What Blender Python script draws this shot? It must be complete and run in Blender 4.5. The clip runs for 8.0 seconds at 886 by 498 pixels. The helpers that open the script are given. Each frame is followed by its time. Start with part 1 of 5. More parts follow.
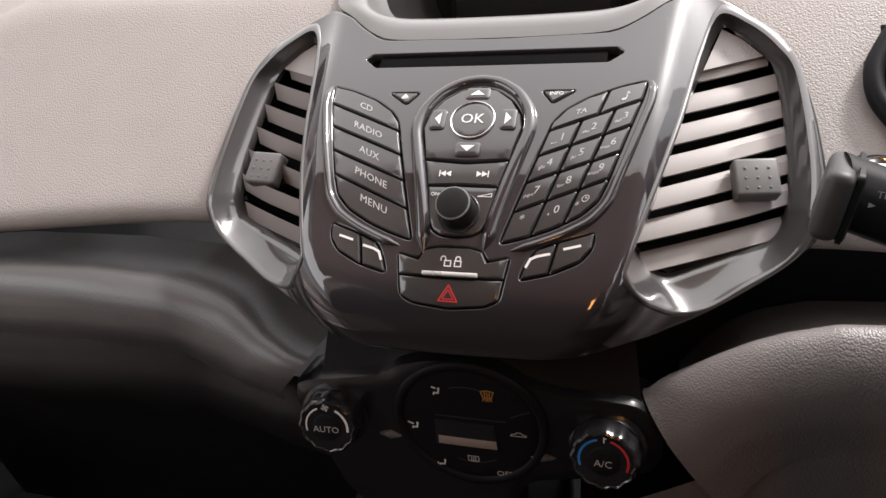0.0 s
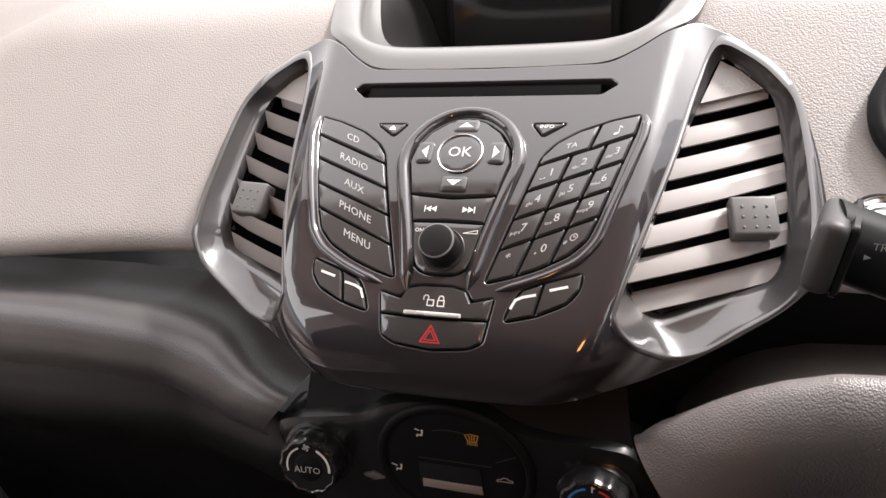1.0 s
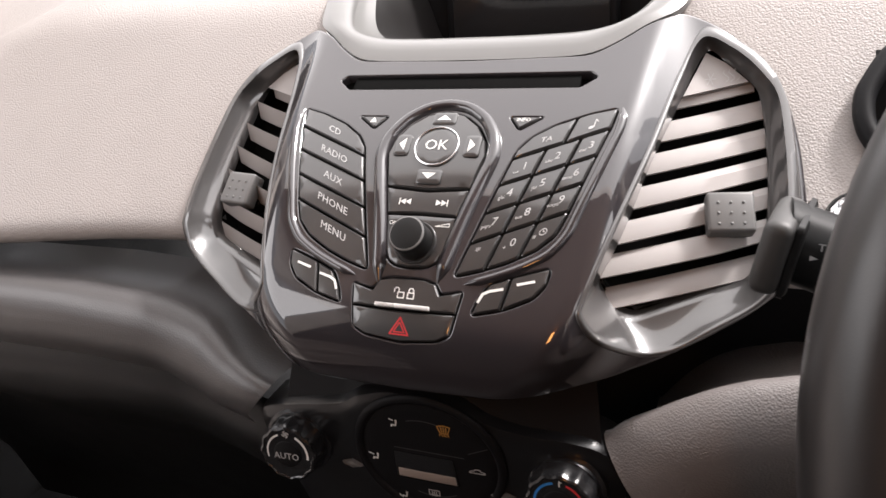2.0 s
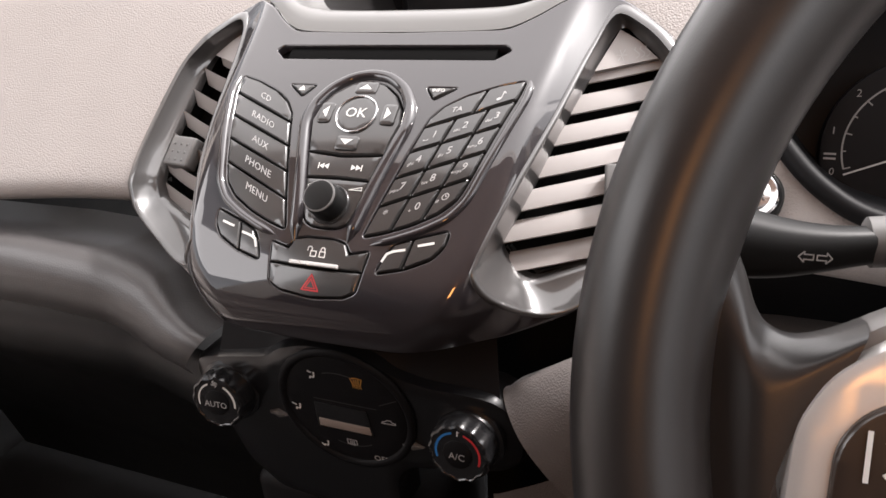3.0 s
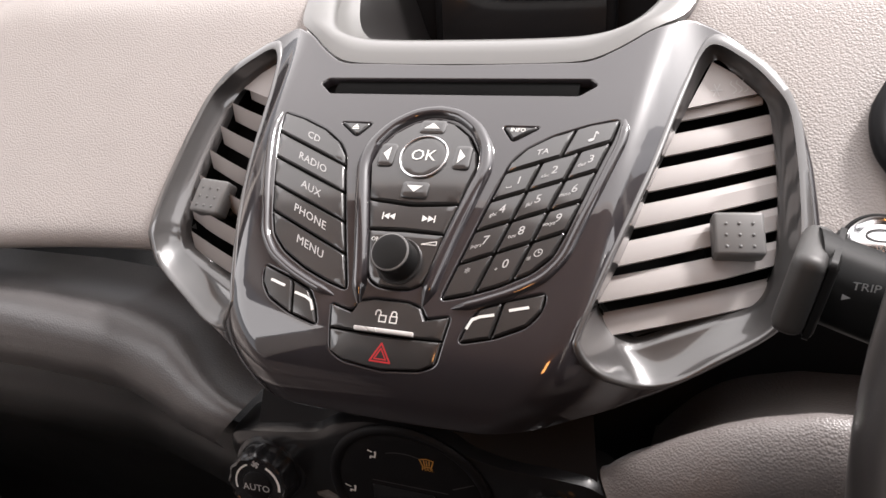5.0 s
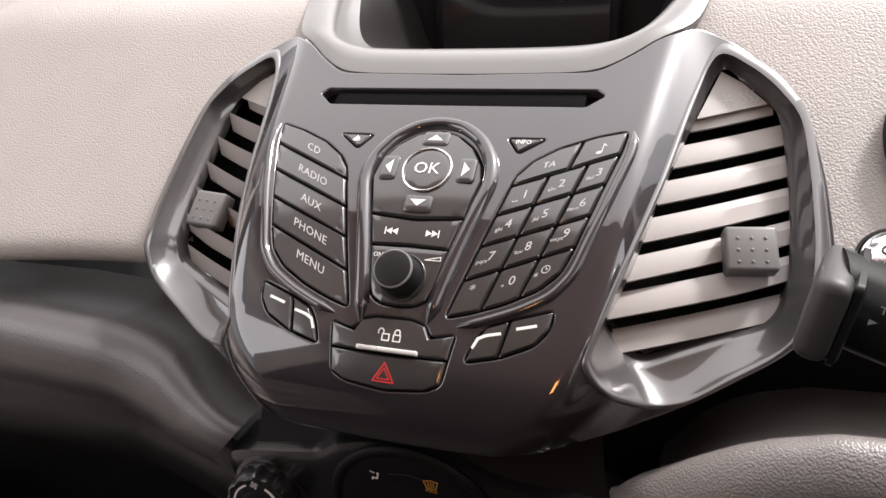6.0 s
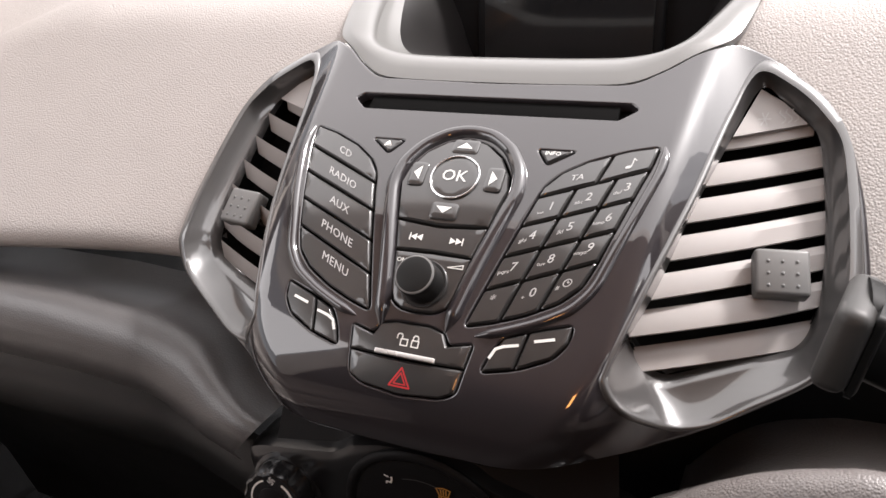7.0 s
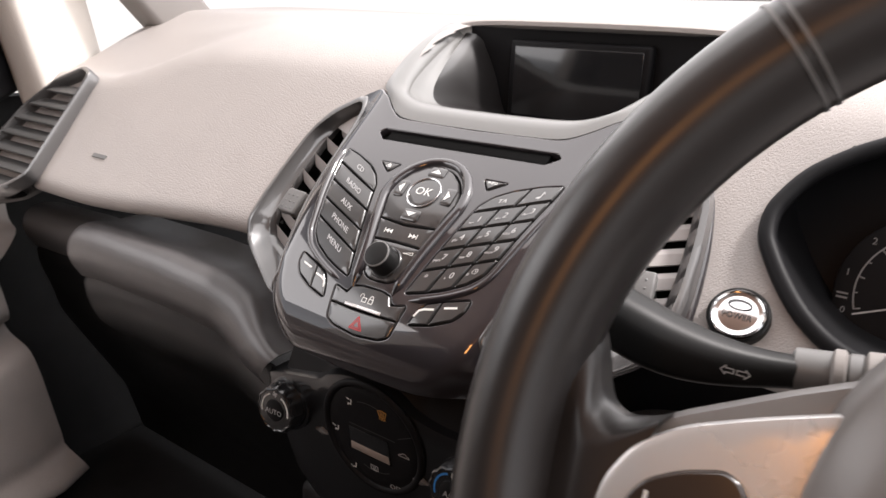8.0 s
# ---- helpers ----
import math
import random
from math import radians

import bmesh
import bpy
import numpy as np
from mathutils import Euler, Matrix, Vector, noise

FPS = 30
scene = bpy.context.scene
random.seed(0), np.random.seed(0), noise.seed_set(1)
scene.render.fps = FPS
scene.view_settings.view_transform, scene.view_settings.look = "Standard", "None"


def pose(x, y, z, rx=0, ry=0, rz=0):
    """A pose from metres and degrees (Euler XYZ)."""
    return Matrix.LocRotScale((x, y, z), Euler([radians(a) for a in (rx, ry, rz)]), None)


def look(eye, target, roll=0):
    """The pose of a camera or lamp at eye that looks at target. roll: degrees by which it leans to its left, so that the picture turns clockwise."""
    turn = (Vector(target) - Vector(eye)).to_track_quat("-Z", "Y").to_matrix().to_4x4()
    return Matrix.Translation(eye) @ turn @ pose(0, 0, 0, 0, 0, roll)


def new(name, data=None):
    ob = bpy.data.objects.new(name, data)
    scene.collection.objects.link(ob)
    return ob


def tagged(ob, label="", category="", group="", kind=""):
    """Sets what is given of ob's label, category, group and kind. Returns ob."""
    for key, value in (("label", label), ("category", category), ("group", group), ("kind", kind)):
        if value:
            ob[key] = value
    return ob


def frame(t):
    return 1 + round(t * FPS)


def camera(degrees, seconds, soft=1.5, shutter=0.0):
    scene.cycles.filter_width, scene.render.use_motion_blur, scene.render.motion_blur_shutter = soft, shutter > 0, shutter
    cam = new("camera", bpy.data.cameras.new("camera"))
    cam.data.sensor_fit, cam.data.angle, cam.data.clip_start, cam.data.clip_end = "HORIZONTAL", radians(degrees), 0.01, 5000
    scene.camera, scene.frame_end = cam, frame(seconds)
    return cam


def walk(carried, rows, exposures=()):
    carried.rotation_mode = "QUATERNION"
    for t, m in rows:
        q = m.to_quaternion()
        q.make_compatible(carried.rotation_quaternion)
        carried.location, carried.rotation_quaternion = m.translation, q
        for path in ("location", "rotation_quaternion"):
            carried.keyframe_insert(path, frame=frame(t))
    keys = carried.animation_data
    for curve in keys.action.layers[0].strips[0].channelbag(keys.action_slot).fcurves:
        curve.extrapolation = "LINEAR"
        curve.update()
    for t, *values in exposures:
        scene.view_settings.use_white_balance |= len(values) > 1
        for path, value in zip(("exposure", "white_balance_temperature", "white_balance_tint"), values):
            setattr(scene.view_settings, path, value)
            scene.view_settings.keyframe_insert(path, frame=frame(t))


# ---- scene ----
cam = camera(63.0, 8.0, shutter=0.3)
PATH = [
    (0, (0.109, -0.409, 0.708), (-0.461, 1.326, -0.106), -4.8),
    (0.5, (0.115, -0.4, 0.706), (-0.49, 1.332, -0.09), -4.9),
    (0.7, (0.121, -0.387, 0.717), (-0.501, 1.330, -0.096), -5.5),
    (1, (0.121, -0.387, 0.713), (-0.492, 1.352, -0.061), -4.7),
    (1.2, (0.123, -0.381, 0.713), (-0.502, 1.355, -0.059), -4.8),
    (2.3, (0.178, -0.376, 0.714), (-0.549, 1.293, -0.114), -5.1),
    (2.5, (0.194, -0.381, 0.707), (-0.535, 1.275, -0.145), -4.9),
    (2.7, (0.200, -0.383, 0.715), (-0.503, 1.276, -0.152), -4.4),
    (3, (0.216, -0.378, 0.712), (-0.51, 1.277, -0.144), -4.3),
    (3.5, (0.196, -0.355, 0.714), (-0.513, 1.314, -0.129), -3.8),
    (4, (0.171, -0.354, 0.713), (-0.526, 1.33, -0.11), -3.6),
    (4.5, (0.157, -0.351, 0.715), (-0.518, 1.35, -0.092), -3.5),
    (5, (0.141, -0.347, 0.711), (-0.518, 1.363, -0.091), -3.8),
    (6.3, (0.131, -0.335, 0.715), (-0.518, 1.381, -0.08), -3.8),
    (6.5, (0.129, -0.334, 0.716), (-0.538, 1.369, -0.094), -3.7),
    (7, (0.143, -0.333, 0.714), (-0.622, 1.344, -0.063), -2.6),
    (7.3, (0.174, -0.342, 0.719), (-0.666, 1.315, -0.022), -1.3),
    (7.5, (0.212, -0.369, 0.724), (-0.7, 1.251, -0.013), -0.8),
    (7.7, (0.250, -0.390, 0.727), (-0.732, 1.202, 0.018), 0.2),
    (8, (0.31, -0.408, 0.738), (-0.789, 1.126, 0.076), 1.0),
]
walk(cam, [(t, look(eye, target, roll)) for t, eye, target, roll in PATH], exposures=[(0.0, 0.86, 6500, 13), (0.5, 1.18, 6500, 13), (3.7, 1.24, 6500, 13), (4.6, 1.12, 6500, 13), (8.0, 1.12, 6500, 13)])

# ---- world, sun, exposure ----
SUN_ELEV, SUN_ROT = 55.0, 50.0
world = bpy.data.worlds.new("sky")
scene.world = world
world.use_nodes = True
wn = world.node_tree.nodes
sky = wn.new("ShaderNodeTexSky")
sky.sky_type, sky.sun_disc = "NISHITA", False
sky.sun_elevation, sky.sun_rotation = radians(SUN_ELEV), radians(SUN_ROT)
sky.air_density, sky.dust_density, sky.ozone_density = 0.8, 2.5, 0.6
wn["Background"].inputs["Strength"].default_value = 0.115
hazy = wn.new("ShaderNodeHueSaturation")
hazy.inputs["Saturation"].default_value = 0.12
world.node_tree.links.new(sky.outputs["Color"], hazy.inputs["Color"])
world.node_tree.links.new(hazy.outputs["Color"], wn["Background"].inputs["Color"])
sun = new("sun", bpy.data.lights.new("sun", "SUN"))
sun.data.energy, sun.data.angle, sun.data.color = 2.7, radians(8), (1.0, 0.95, 0.91)
sd = Vector((math.sin(radians(SUN_ROT)) * math.cos(radians(SUN_ELEV)), math.cos(radians(SUN_ROT)) * math.cos(radians(SUN_ELEV)), math.sin(radians(SUN_ELEV))))
sun.matrix_world = look(sd * 10, (0, 0, 0))


def window_light(name, at, target, w, h, power, color):
    """The sky's light through a window's opening."""
    ob = new(name, bpy.data.lights.new(name, "AREA"))
    ob.data.shape, ob.data.size, ob.data.size_y, ob.data.energy, ob.data.color = "RECTANGLE", w, h, power, color
    ob.matrix_world = look(at, target)


window_light("driver_window_light", (0.80, -0.35, 1.02), (0.0, -0.05, 0.62), 0.95, 0.45, 1.3, (1.0, 0.97, 0.95))
window_light("passenger_window_light", (-0.80, -0.45, 1.00), (0.0, 0.0, 0.62), 0.80, 0.36, 1.25, (1.0, 0.97, 0.95))
window_light("windscreen_light", (0.0, 0.125, 1.005), (0.0, -0.42, 0.165), 1.15, 0.78, 2.4, (1.0, 0.95, 0.91))
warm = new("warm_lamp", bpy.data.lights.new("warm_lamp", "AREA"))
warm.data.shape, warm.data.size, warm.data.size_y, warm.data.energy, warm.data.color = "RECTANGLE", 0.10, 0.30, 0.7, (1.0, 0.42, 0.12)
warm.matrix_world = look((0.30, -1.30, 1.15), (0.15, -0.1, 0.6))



# ---- materials ----
def material(name, color, rough, metal=0.0, coat=0.0, grain=0.0, grain_scale=900.0, mottle=0.12, mottle_scale=25.0, kind="noise", emit=0.0, coat_rough=0.05, spec=0.5, coat_ior=1.5):
    """A plain surface with mottling at a large scale, grain relief at a fine scale."""
    m = bpy.data.materials.new(name)
    m.use_nodes = True
    n, l = m.node_tree.nodes, m.node_tree.links
    b = n["Principled BSDF"]
    b.inputs["Metallic"].default_value, b.inputs["Roughness"].default_value = metal, rough
    b.inputs["Coat Weight"].default_value, b.inputs["Coat Roughness"].default_value = coat, coat_rough
    b.inputs["Specular IOR Level"].default_value, b.inputs["Coat IOR"].default_value = spec, coat_ior
    tc = n.new("ShaderNodeTexCoord")
    big = n.new("ShaderNodeTexNoise")
    big.inputs["Scale"].default_value, big.inputs["Detail"].default_value = mottle_scale, 4
    l.new(tc.outputs["Object"], big.inputs["Vector"])
    mix = n.new("ShaderNodeMix")
    mix.data_type = "RGBA"
    mix.inputs["A"].default_value = (*[c * (1 - mottle) for c in color], 1)
    mix.inputs["B"].default_value = (*[min(1, c * (1 + mottle)) for c in color], 1)
    l.new(big.outputs["Fac"], mix.inputs["Factor"])
    l.new(mix.outputs["Result"], b.inputs["Base Color"])
    ramp = n.new("ShaderNodeMapRange")
    ramp.inputs["To Min"].default_value, ramp.inputs["To Max"].default_value = max(0.02, rough * 0.85), min(1, rough * 1.15)
    l.new(big.outputs["Fac"], ramp.inputs["Value"])
    l.new(ramp.outputs["Result"], b.inputs["Roughness"])
    if grain:
        fine = n.new("ShaderNodeTexVoronoi" if kind == "leather" else "ShaderNodeTexNoise")
        fine.inputs["Scale"].default_value = grain_scale
        if kind == "leather":
            fine.feature = "F1"
        l.new(tc.outputs["Object"], fine.inputs["Vector"])
        bump = n.new("ShaderNodeBump")
        bump.invert = kind == "leather"
        bump.inputs["Strength"].default_value, bump.inputs["Distance"].default_value = 1.0, grain
        l.new(fine.outputs["Distance" if kind == "leather" else "Fac"], bump.inputs["Height"])
        l.new(bump.outputs["Normal"], b.inputs["Normal"])
    if emit:
        b.inputs["Emission Color"].default_value, b.inputs["Emission Strength"].default_value = (*color, 1), emit
    return m


M_DASH = material("grained_dash", (0.32, 0.294, 0.280), 0.52, grain=0.00030, grain_scale=780, kind="leather", mottle=0.06)
M_LOW = material("lower_dash", (0.074, 0.071, 0.072), 0.36, spec=0.6, grain=0.00012, grain_scale=850, kind="leather", mottle=0.08)
M_BEZEL = material("gloss_grey_paint", (0.0240, 0.0212, 0.0238), 0.36, metal=0.0, coat=1.0, mottle=0.05, coat_rough=0.03, coat_ior=1.8, spec=0.1)
# dark plastic, taken to near black for the footwell's shade
M_GLOVE = material("darkened_glove_plastic", (0.009, 0.009, 0.0095), 0.40, spec=0.3, grain=0.0001, grain_scale=900, kind="leather", mottle=0.1)
M_KNEE = material("knee_panel_grain", (0.165, 0.150, 0.145), 0.42, spec=0.6, grain=0.00030, grain_scale=850, kind="leather", mottle=0.08)
# the bezel's gloss paint, base lightened for the wide highlights round the vents
M_FRAME = material("lightened_vent_frame", (0.062, 0.060, 0.060), 0.3, coat=0.8, mottle=0.05, coat_rough=0.06, coat_ior=1.8)
M_SPOKE = material("soft_spoke_cover", (0.21, 0.202, 0.198), 0.34, spec=0.5, coat=0.2, coat_rough=0.25, mottle=0.1)
M_POD = material("satin_grey_plastic", (0.14, 0.139, 0.135), 0.35, coat=0.3, mottle=0.04, coat_rough=0.2)
M_KEY = material("satin_black_key", (0.022, 0.021, 0.021), 0.4, coat=1.0, mottle=0.1, mottle_scale=60, coat_rough=0.12, coat_ior=1.65)
M_TAB = material("tab_grey", (0.13, 0.128, 0.126), 0.45, mottle=0.08)
M_BLACK = material("matt_black_plastic", (0.009, 0.009, 0.010), 0.5, mottle=0.2, spec=0.12)
M_GAP = material("dark_gap", (0.003, 0.003, 0.003), 0.8, spec=0.05)
M_WHITE = material("white_print", (0.72, 0.72, 0.70), 0.5, mottle=0.05)
M_GREYPRINT = material("grey_print", (0.45, 0.45, 0.45), 0.5, mottle=0.05)
M_DIM = material("dim_dial_print", (0.22, 0.22, 0.22), 0.5, mottle=0.05)
M_FAINT = material("faint_line", (0.05, 0.05, 0.05), 0.5, mottle=0.05)
M_RED = material("red_print", (0.55, 0.03, 0.035), 0.45, mottle=0.1)
M_AMBER = material("amber_print", (0.55, 0.27, 0.06), 0.5, mottle=0.1)
M_BLUE = material("blue_print", (0.03, 0.20, 0.55), 0.45)
M_CHROME = material("chrome", (0.75, 0.75, 0.76), 0.14, metal=1.0, mottle=0.03)
M_SILVER = material("silver_paint", (0.74, 0.73, 0.72), 0.28, metal=0.45, mottle=0.04)
M_SLAT = material("slat_plastic", (0.36, 0.338, 0.330), 0.42, mottle=0.06)
M_LEATHER = material("wheel_leather", (0.022, 0.0197, 0.0192), 0.35, spec=0.5, coat=0.30, coat_rough=0.30, grain=0.000015, grain_scale=1300, kind="leather", mottle=0.15)
M_RUBBER = material("soft_black", (0.010, 0.010, 0.010), 0.45, mottle=0.1, spec=0.2)
M_CAP = material("cap_grey", (0.045, 0.044, 0.043), 0.5, mottle=0.1, spec=0.4)
M_CLIM = material("piano_black", (0.008, 0.008, 0.009), 0.3, coat=0.5, mottle=0.1, coat_rough=0.18, spec=0.4)
M_KNOB = material("gloss_knob", (0.012, 0.012, 0.013), 0.22, coat=0.7, mottle=0.1, coat_rough=0.10, coat_ior=1.5)
M_SCREEN = material("screen_glass", (0.012, 0.012, 0.013), 0.14, coat=0.5, spec=0.35, mottle=0.2, coat_rough=0.08, coat_ior=1.5)
M_WELL = material("gloss_well", (0.012, 0.011, 0.011), 0.35, coat=0.6, coat_rough=0.12, spec=0.4, mottle=0.1)
M_LCD = material("lcd_grey", (0.30, 0.25, 0.22), 0.4, mottle=0.05)
M_LINER = material("headliner_cloth", (0.68, 0.63, 0.58), 0.9, grain=0.0004, grain_scale=700, mottle=0.05)
# the beige headliner again, turned tan so that the keys reflect brown
M_ROOF = material("browned_headliner", (0.42, 0.285, 0.225), 0.9, grain=0.0004, grain_scale=700, mottle=0.05)
M_DOOR = material("door_plastic", (0.42, 0.385, 0.367), 0.5, grain=0.0003, grain_scale=800, kind="leather")
# grey with the windscreen pillar's shade put in; plain grey on the stalk rings
M_PILLAR = material("pillar_trim", (0.20, 0.185, 0.175), 0.7, grain=0.0002, grain_scale=700, mottle=0.05)
M_CARPET = material("carpet", (0.003, 0.003, 0.0035), 0.95, grain=0.001, grain_scale=900)
M_GROUND = material("showroom_floor", (0.45, 0.44, 0.42), 0.5, mottle=0.1, mottle_scale=0.6)
M_REAR = material("rear_blocker_brown", (0.085, 0.070, 0.062), 0.8, mottle=0.15)
M_BROWN = material("brown_black_button", (0.04, 0.028, 0.022), 0.25, coat=0.6, coat_rough=0.1)


# ---- mesh helpers ----
def mesh_object(name, verts, faces, mat, parent=None, label="", smooth=True, angle=35.0):
    me = bpy.data.meshes.new(name)
    me.from_pydata([tuple(v) for v in verts], [], [tuple(q) for q in faces])
    bm = bmesh.new()
    bm.from_mesh(me)
    bmesh.ops.remove_doubles(bm, verts=bm.verts, dist=1e-6)
    bm.normal_update()
    if smooth:
        for q in bm.faces:
            q.smooth = True
        for e in bm.edges:
            if len(e.link_faces) == 2 and e.calc_face_angle(0) > radians(angle):
                e.smooth = False
    bm.to_mesh(me)
    bm.free()
    me.materials.append(mat)
    ob = new(name, me)
    ob.parent = parent
    if label:
        ob["label"] = label
    return ob


def part(name, bm, mat, parent=None, label="", smooth=True, angle=35.0):
    bm.verts.ensure_lookup_table()
    bm.verts.index_update()
    verts = [v.co.copy() for v in bm.verts]
    faces = [[v.index for v in q.verts] for q in bm.faces]
    bm.free()
    return mesh_object(name, verts, faces, mat, parent, label, smooth, angle)


def thing(name, label, category, at=(0, 0, 0), group="", kind=""):
    ob = new(name)
    ob.location = at
    ob.empty_display_size = 0.02
    return tagged(ob, label, category, group, kind)


def settle(root):
    """Parts are built in world places: keep them there under a thing that stands elsewhere."""
    inv = Matrix.Translation(root.location).inverted()
    for c in root.children:
        c.matrix_parent_inverse = inv


def spline(xs, ys):
    """Natural cubic spline through the control points."""
    xs, ys = np.array(xs, float), np.array(ys, float)
    n = len(xs)
    h = np.diff(xs)
    a = np.zeros((n, n))
    r = np.zeros(n)
    a[0, 0] = a[-1, -1] = 1
    for i in range(1, n - 1):
        a[i, i - 1], a[i, i], a[i, i + 1] = h[i - 1], 2 * (h[i - 1] + h[i]), h[i]
        r[i] = 6 * ((ys[i + 1] - ys[i]) / h[i] - (ys[i] - ys[i - 1]) / h[i - 1])
    k = np.linalg.solve(a, r)

    def at(x):
        x = np.asarray(x, float)
        i = np.clip(np.searchsorted(xs, x) - 1, 0, n - 2)
        t = x - xs[i]
        u = xs[i + 1] - x
        return (k[i] * u ** 3 + k[i + 1] * t ** 3) / (6 * h[i]) + (ys[i] / h[i] - k[i] * h[i] / 6) * u + (ys[i + 1] / h[i] - k[i + 1] * h[i] / 6) * t
    return at


# The centre stack's face: y over (x, z). A prow in the middle, vent planes at its sides.
prow = spline((0.43, 0.455, 0.475, 0.50, 0.525, 0.55, 0.578, 0.60, 0.63, 0.66, 0.70), (-0.030, -0.062, -0.078, -0.083, -0.074, -0.053, -0.025, 0.001, 0.047, 0.098, 0.168))


def face_y(x, z):
    ax = np.abs(x)
    low = np.clip(0.545 - z, 0, 1)
    edge = 0.086 + 0.21 * np.clip(z - 0.54, 0, 1) - 0.45 * low - 5.0 * low ** 2
    w = 0.012 + 0.010 * np.clip((0.605 - z) / 0.06, 0, 1) + 0.7 * low
    t = np.clip(ax - edge, 0, 1)
    a = prow(z) + 1.3 * np.where(t < w, t * t / (2 * w), t - w / 2) + 0.12 * ax ** 2
    b = -0.032 + 0.30 * ax + 1.1 * (z - 0.57) + 0.7 * low
    k = 0.016
    h = np.clip(0.5 + 0.5 * (b - a) / k, 0, 1)
    m = b * (1 - h) + a * h - k * h * (1 - h)
    g = np.clip((ax - 0.066) / 0.040, 0, 1)
    g = g * g * (3 - 2 * g)
    return a * (1 - g) + m * g


ZT = np.linspace(0.435, 0.695, 1041)
ST = np.concatenate(([0], np.cumsum(np.hypot(np.diff(ZT), np.diff(prow(ZT))))))
ST = ST - np.interp(0.60, ZT, ST)


def s_of(z):
    return np.interp(z, ZT, ST)


def z_of(s):
    return np.interp(s, ST, ZT)


def on_face(p, h):
    """Places on the face from (x, arc) and heights over it."""
    p = np.asarray(p, float).reshape(-1, 2)
    x, z = p[:, 0], z_of(p[:, 1])
    e = 0.0008
    gx = (face_y(x + e, z) - face_y(x - e, z)) / (2 * e)
    gz = (face_y(x, z + e) - face_y(x, z - e)) / (2 * e)
    n = np.stack([gx, -np.ones_like(gx), gz], 1)
    n /= np.linalg.norm(n, axis=1)[:, None]
    return np.stack([x, face_y(x, z), z], 1) + n * np.broadcast_to(np.asarray(h, float), x.shape)[:, None]


def mm(points):
    """(x, z) in millimetres to (x, arc) in metres."""
    return [(x / 1000, float(s_of(z / 1000))) for x, z in points]


def area2(p):
    p = np.asarray(p)
    q = np.roll(p, -1, 0)
    return float((p[:, 0] * q[:, 1] - q[:, 0] * p[:, 1]).sum())


def ccw(p):
    return list(p) if area2(p) > 0 else list(p)[::-1]


def rounded(p, r, n=4):
    """The outline with its corners rounded by r."""
    p = [Vector(q) for q in ccw(p)]
    out = []
    for i, b in enumerate(p):
        a, c = p[i - 1], p[(i + 1) % len(p)]
        u, v = (a - b), (c - b)
        k = min(r, u.length * 0.45, v.length * 0.45)
        s, e = b + u.normalized() * k, b + v.normalized() * k
        for j in range(n + 1):
            t = j / n
            out.append(tuple(s * (1 - t) ** 2 + b * 2 * t * (1 - t) + e * t ** 2))
    return out


def dense(p, step):
    out = []
    for i, a in enumerate(p):
        b = p[(i + 1) % len(p)]
        n = max(1, int(math.hypot(b[0] - a[0], b[1] - a[1]) / step))
        out += [(a[0] + (b[0] - a[0]) * j / n, a[1] + (b[1] - a[1]) * j / n) for j in range(n)]
    return out


def inset(p, d):
    """The counter-clockwise outline moved inwards by d."""
    p = np.asarray(p, float)
    a, b = np.roll(p, 1, 0), np.roll(p, -1, 0)
    t1, t2 = p - a, b - p
    t1 /= np.linalg.norm(t1, axis=1)[:, None] + 1e-12
    t2 /= np.linalg.norm(t2, axis=1)[:, None] + 1e-12
    n1, n2 = np.stack([-t1[:, 1], t1[:, 0]], 1), np.stack([-t2[:, 1], t2[:, 0]], 1)
    n = n1 + n2
    n /= np.maximum((n * n).sum(1) / 2, 0.35)[:, None]
    return p + n * d


def inside(pts, poly):
    pts, poly = np.asarray(pts, float), np.asarray(poly, float)
    c = np.zeros(len(pts), bool)
    for (x0, y0), (x1, y1) in zip(poly, np.roll(poly, -1, 0)):
        if y0 == y1:
            continue
        m = ((y0 > pts[:, 1]) != (y1 > pts[:, 1])) & (pts[:, 0] < (x1 - x0) * (pts[:, 1] - y0) / (y1 - y0) + x0)
        c ^= m
    return c


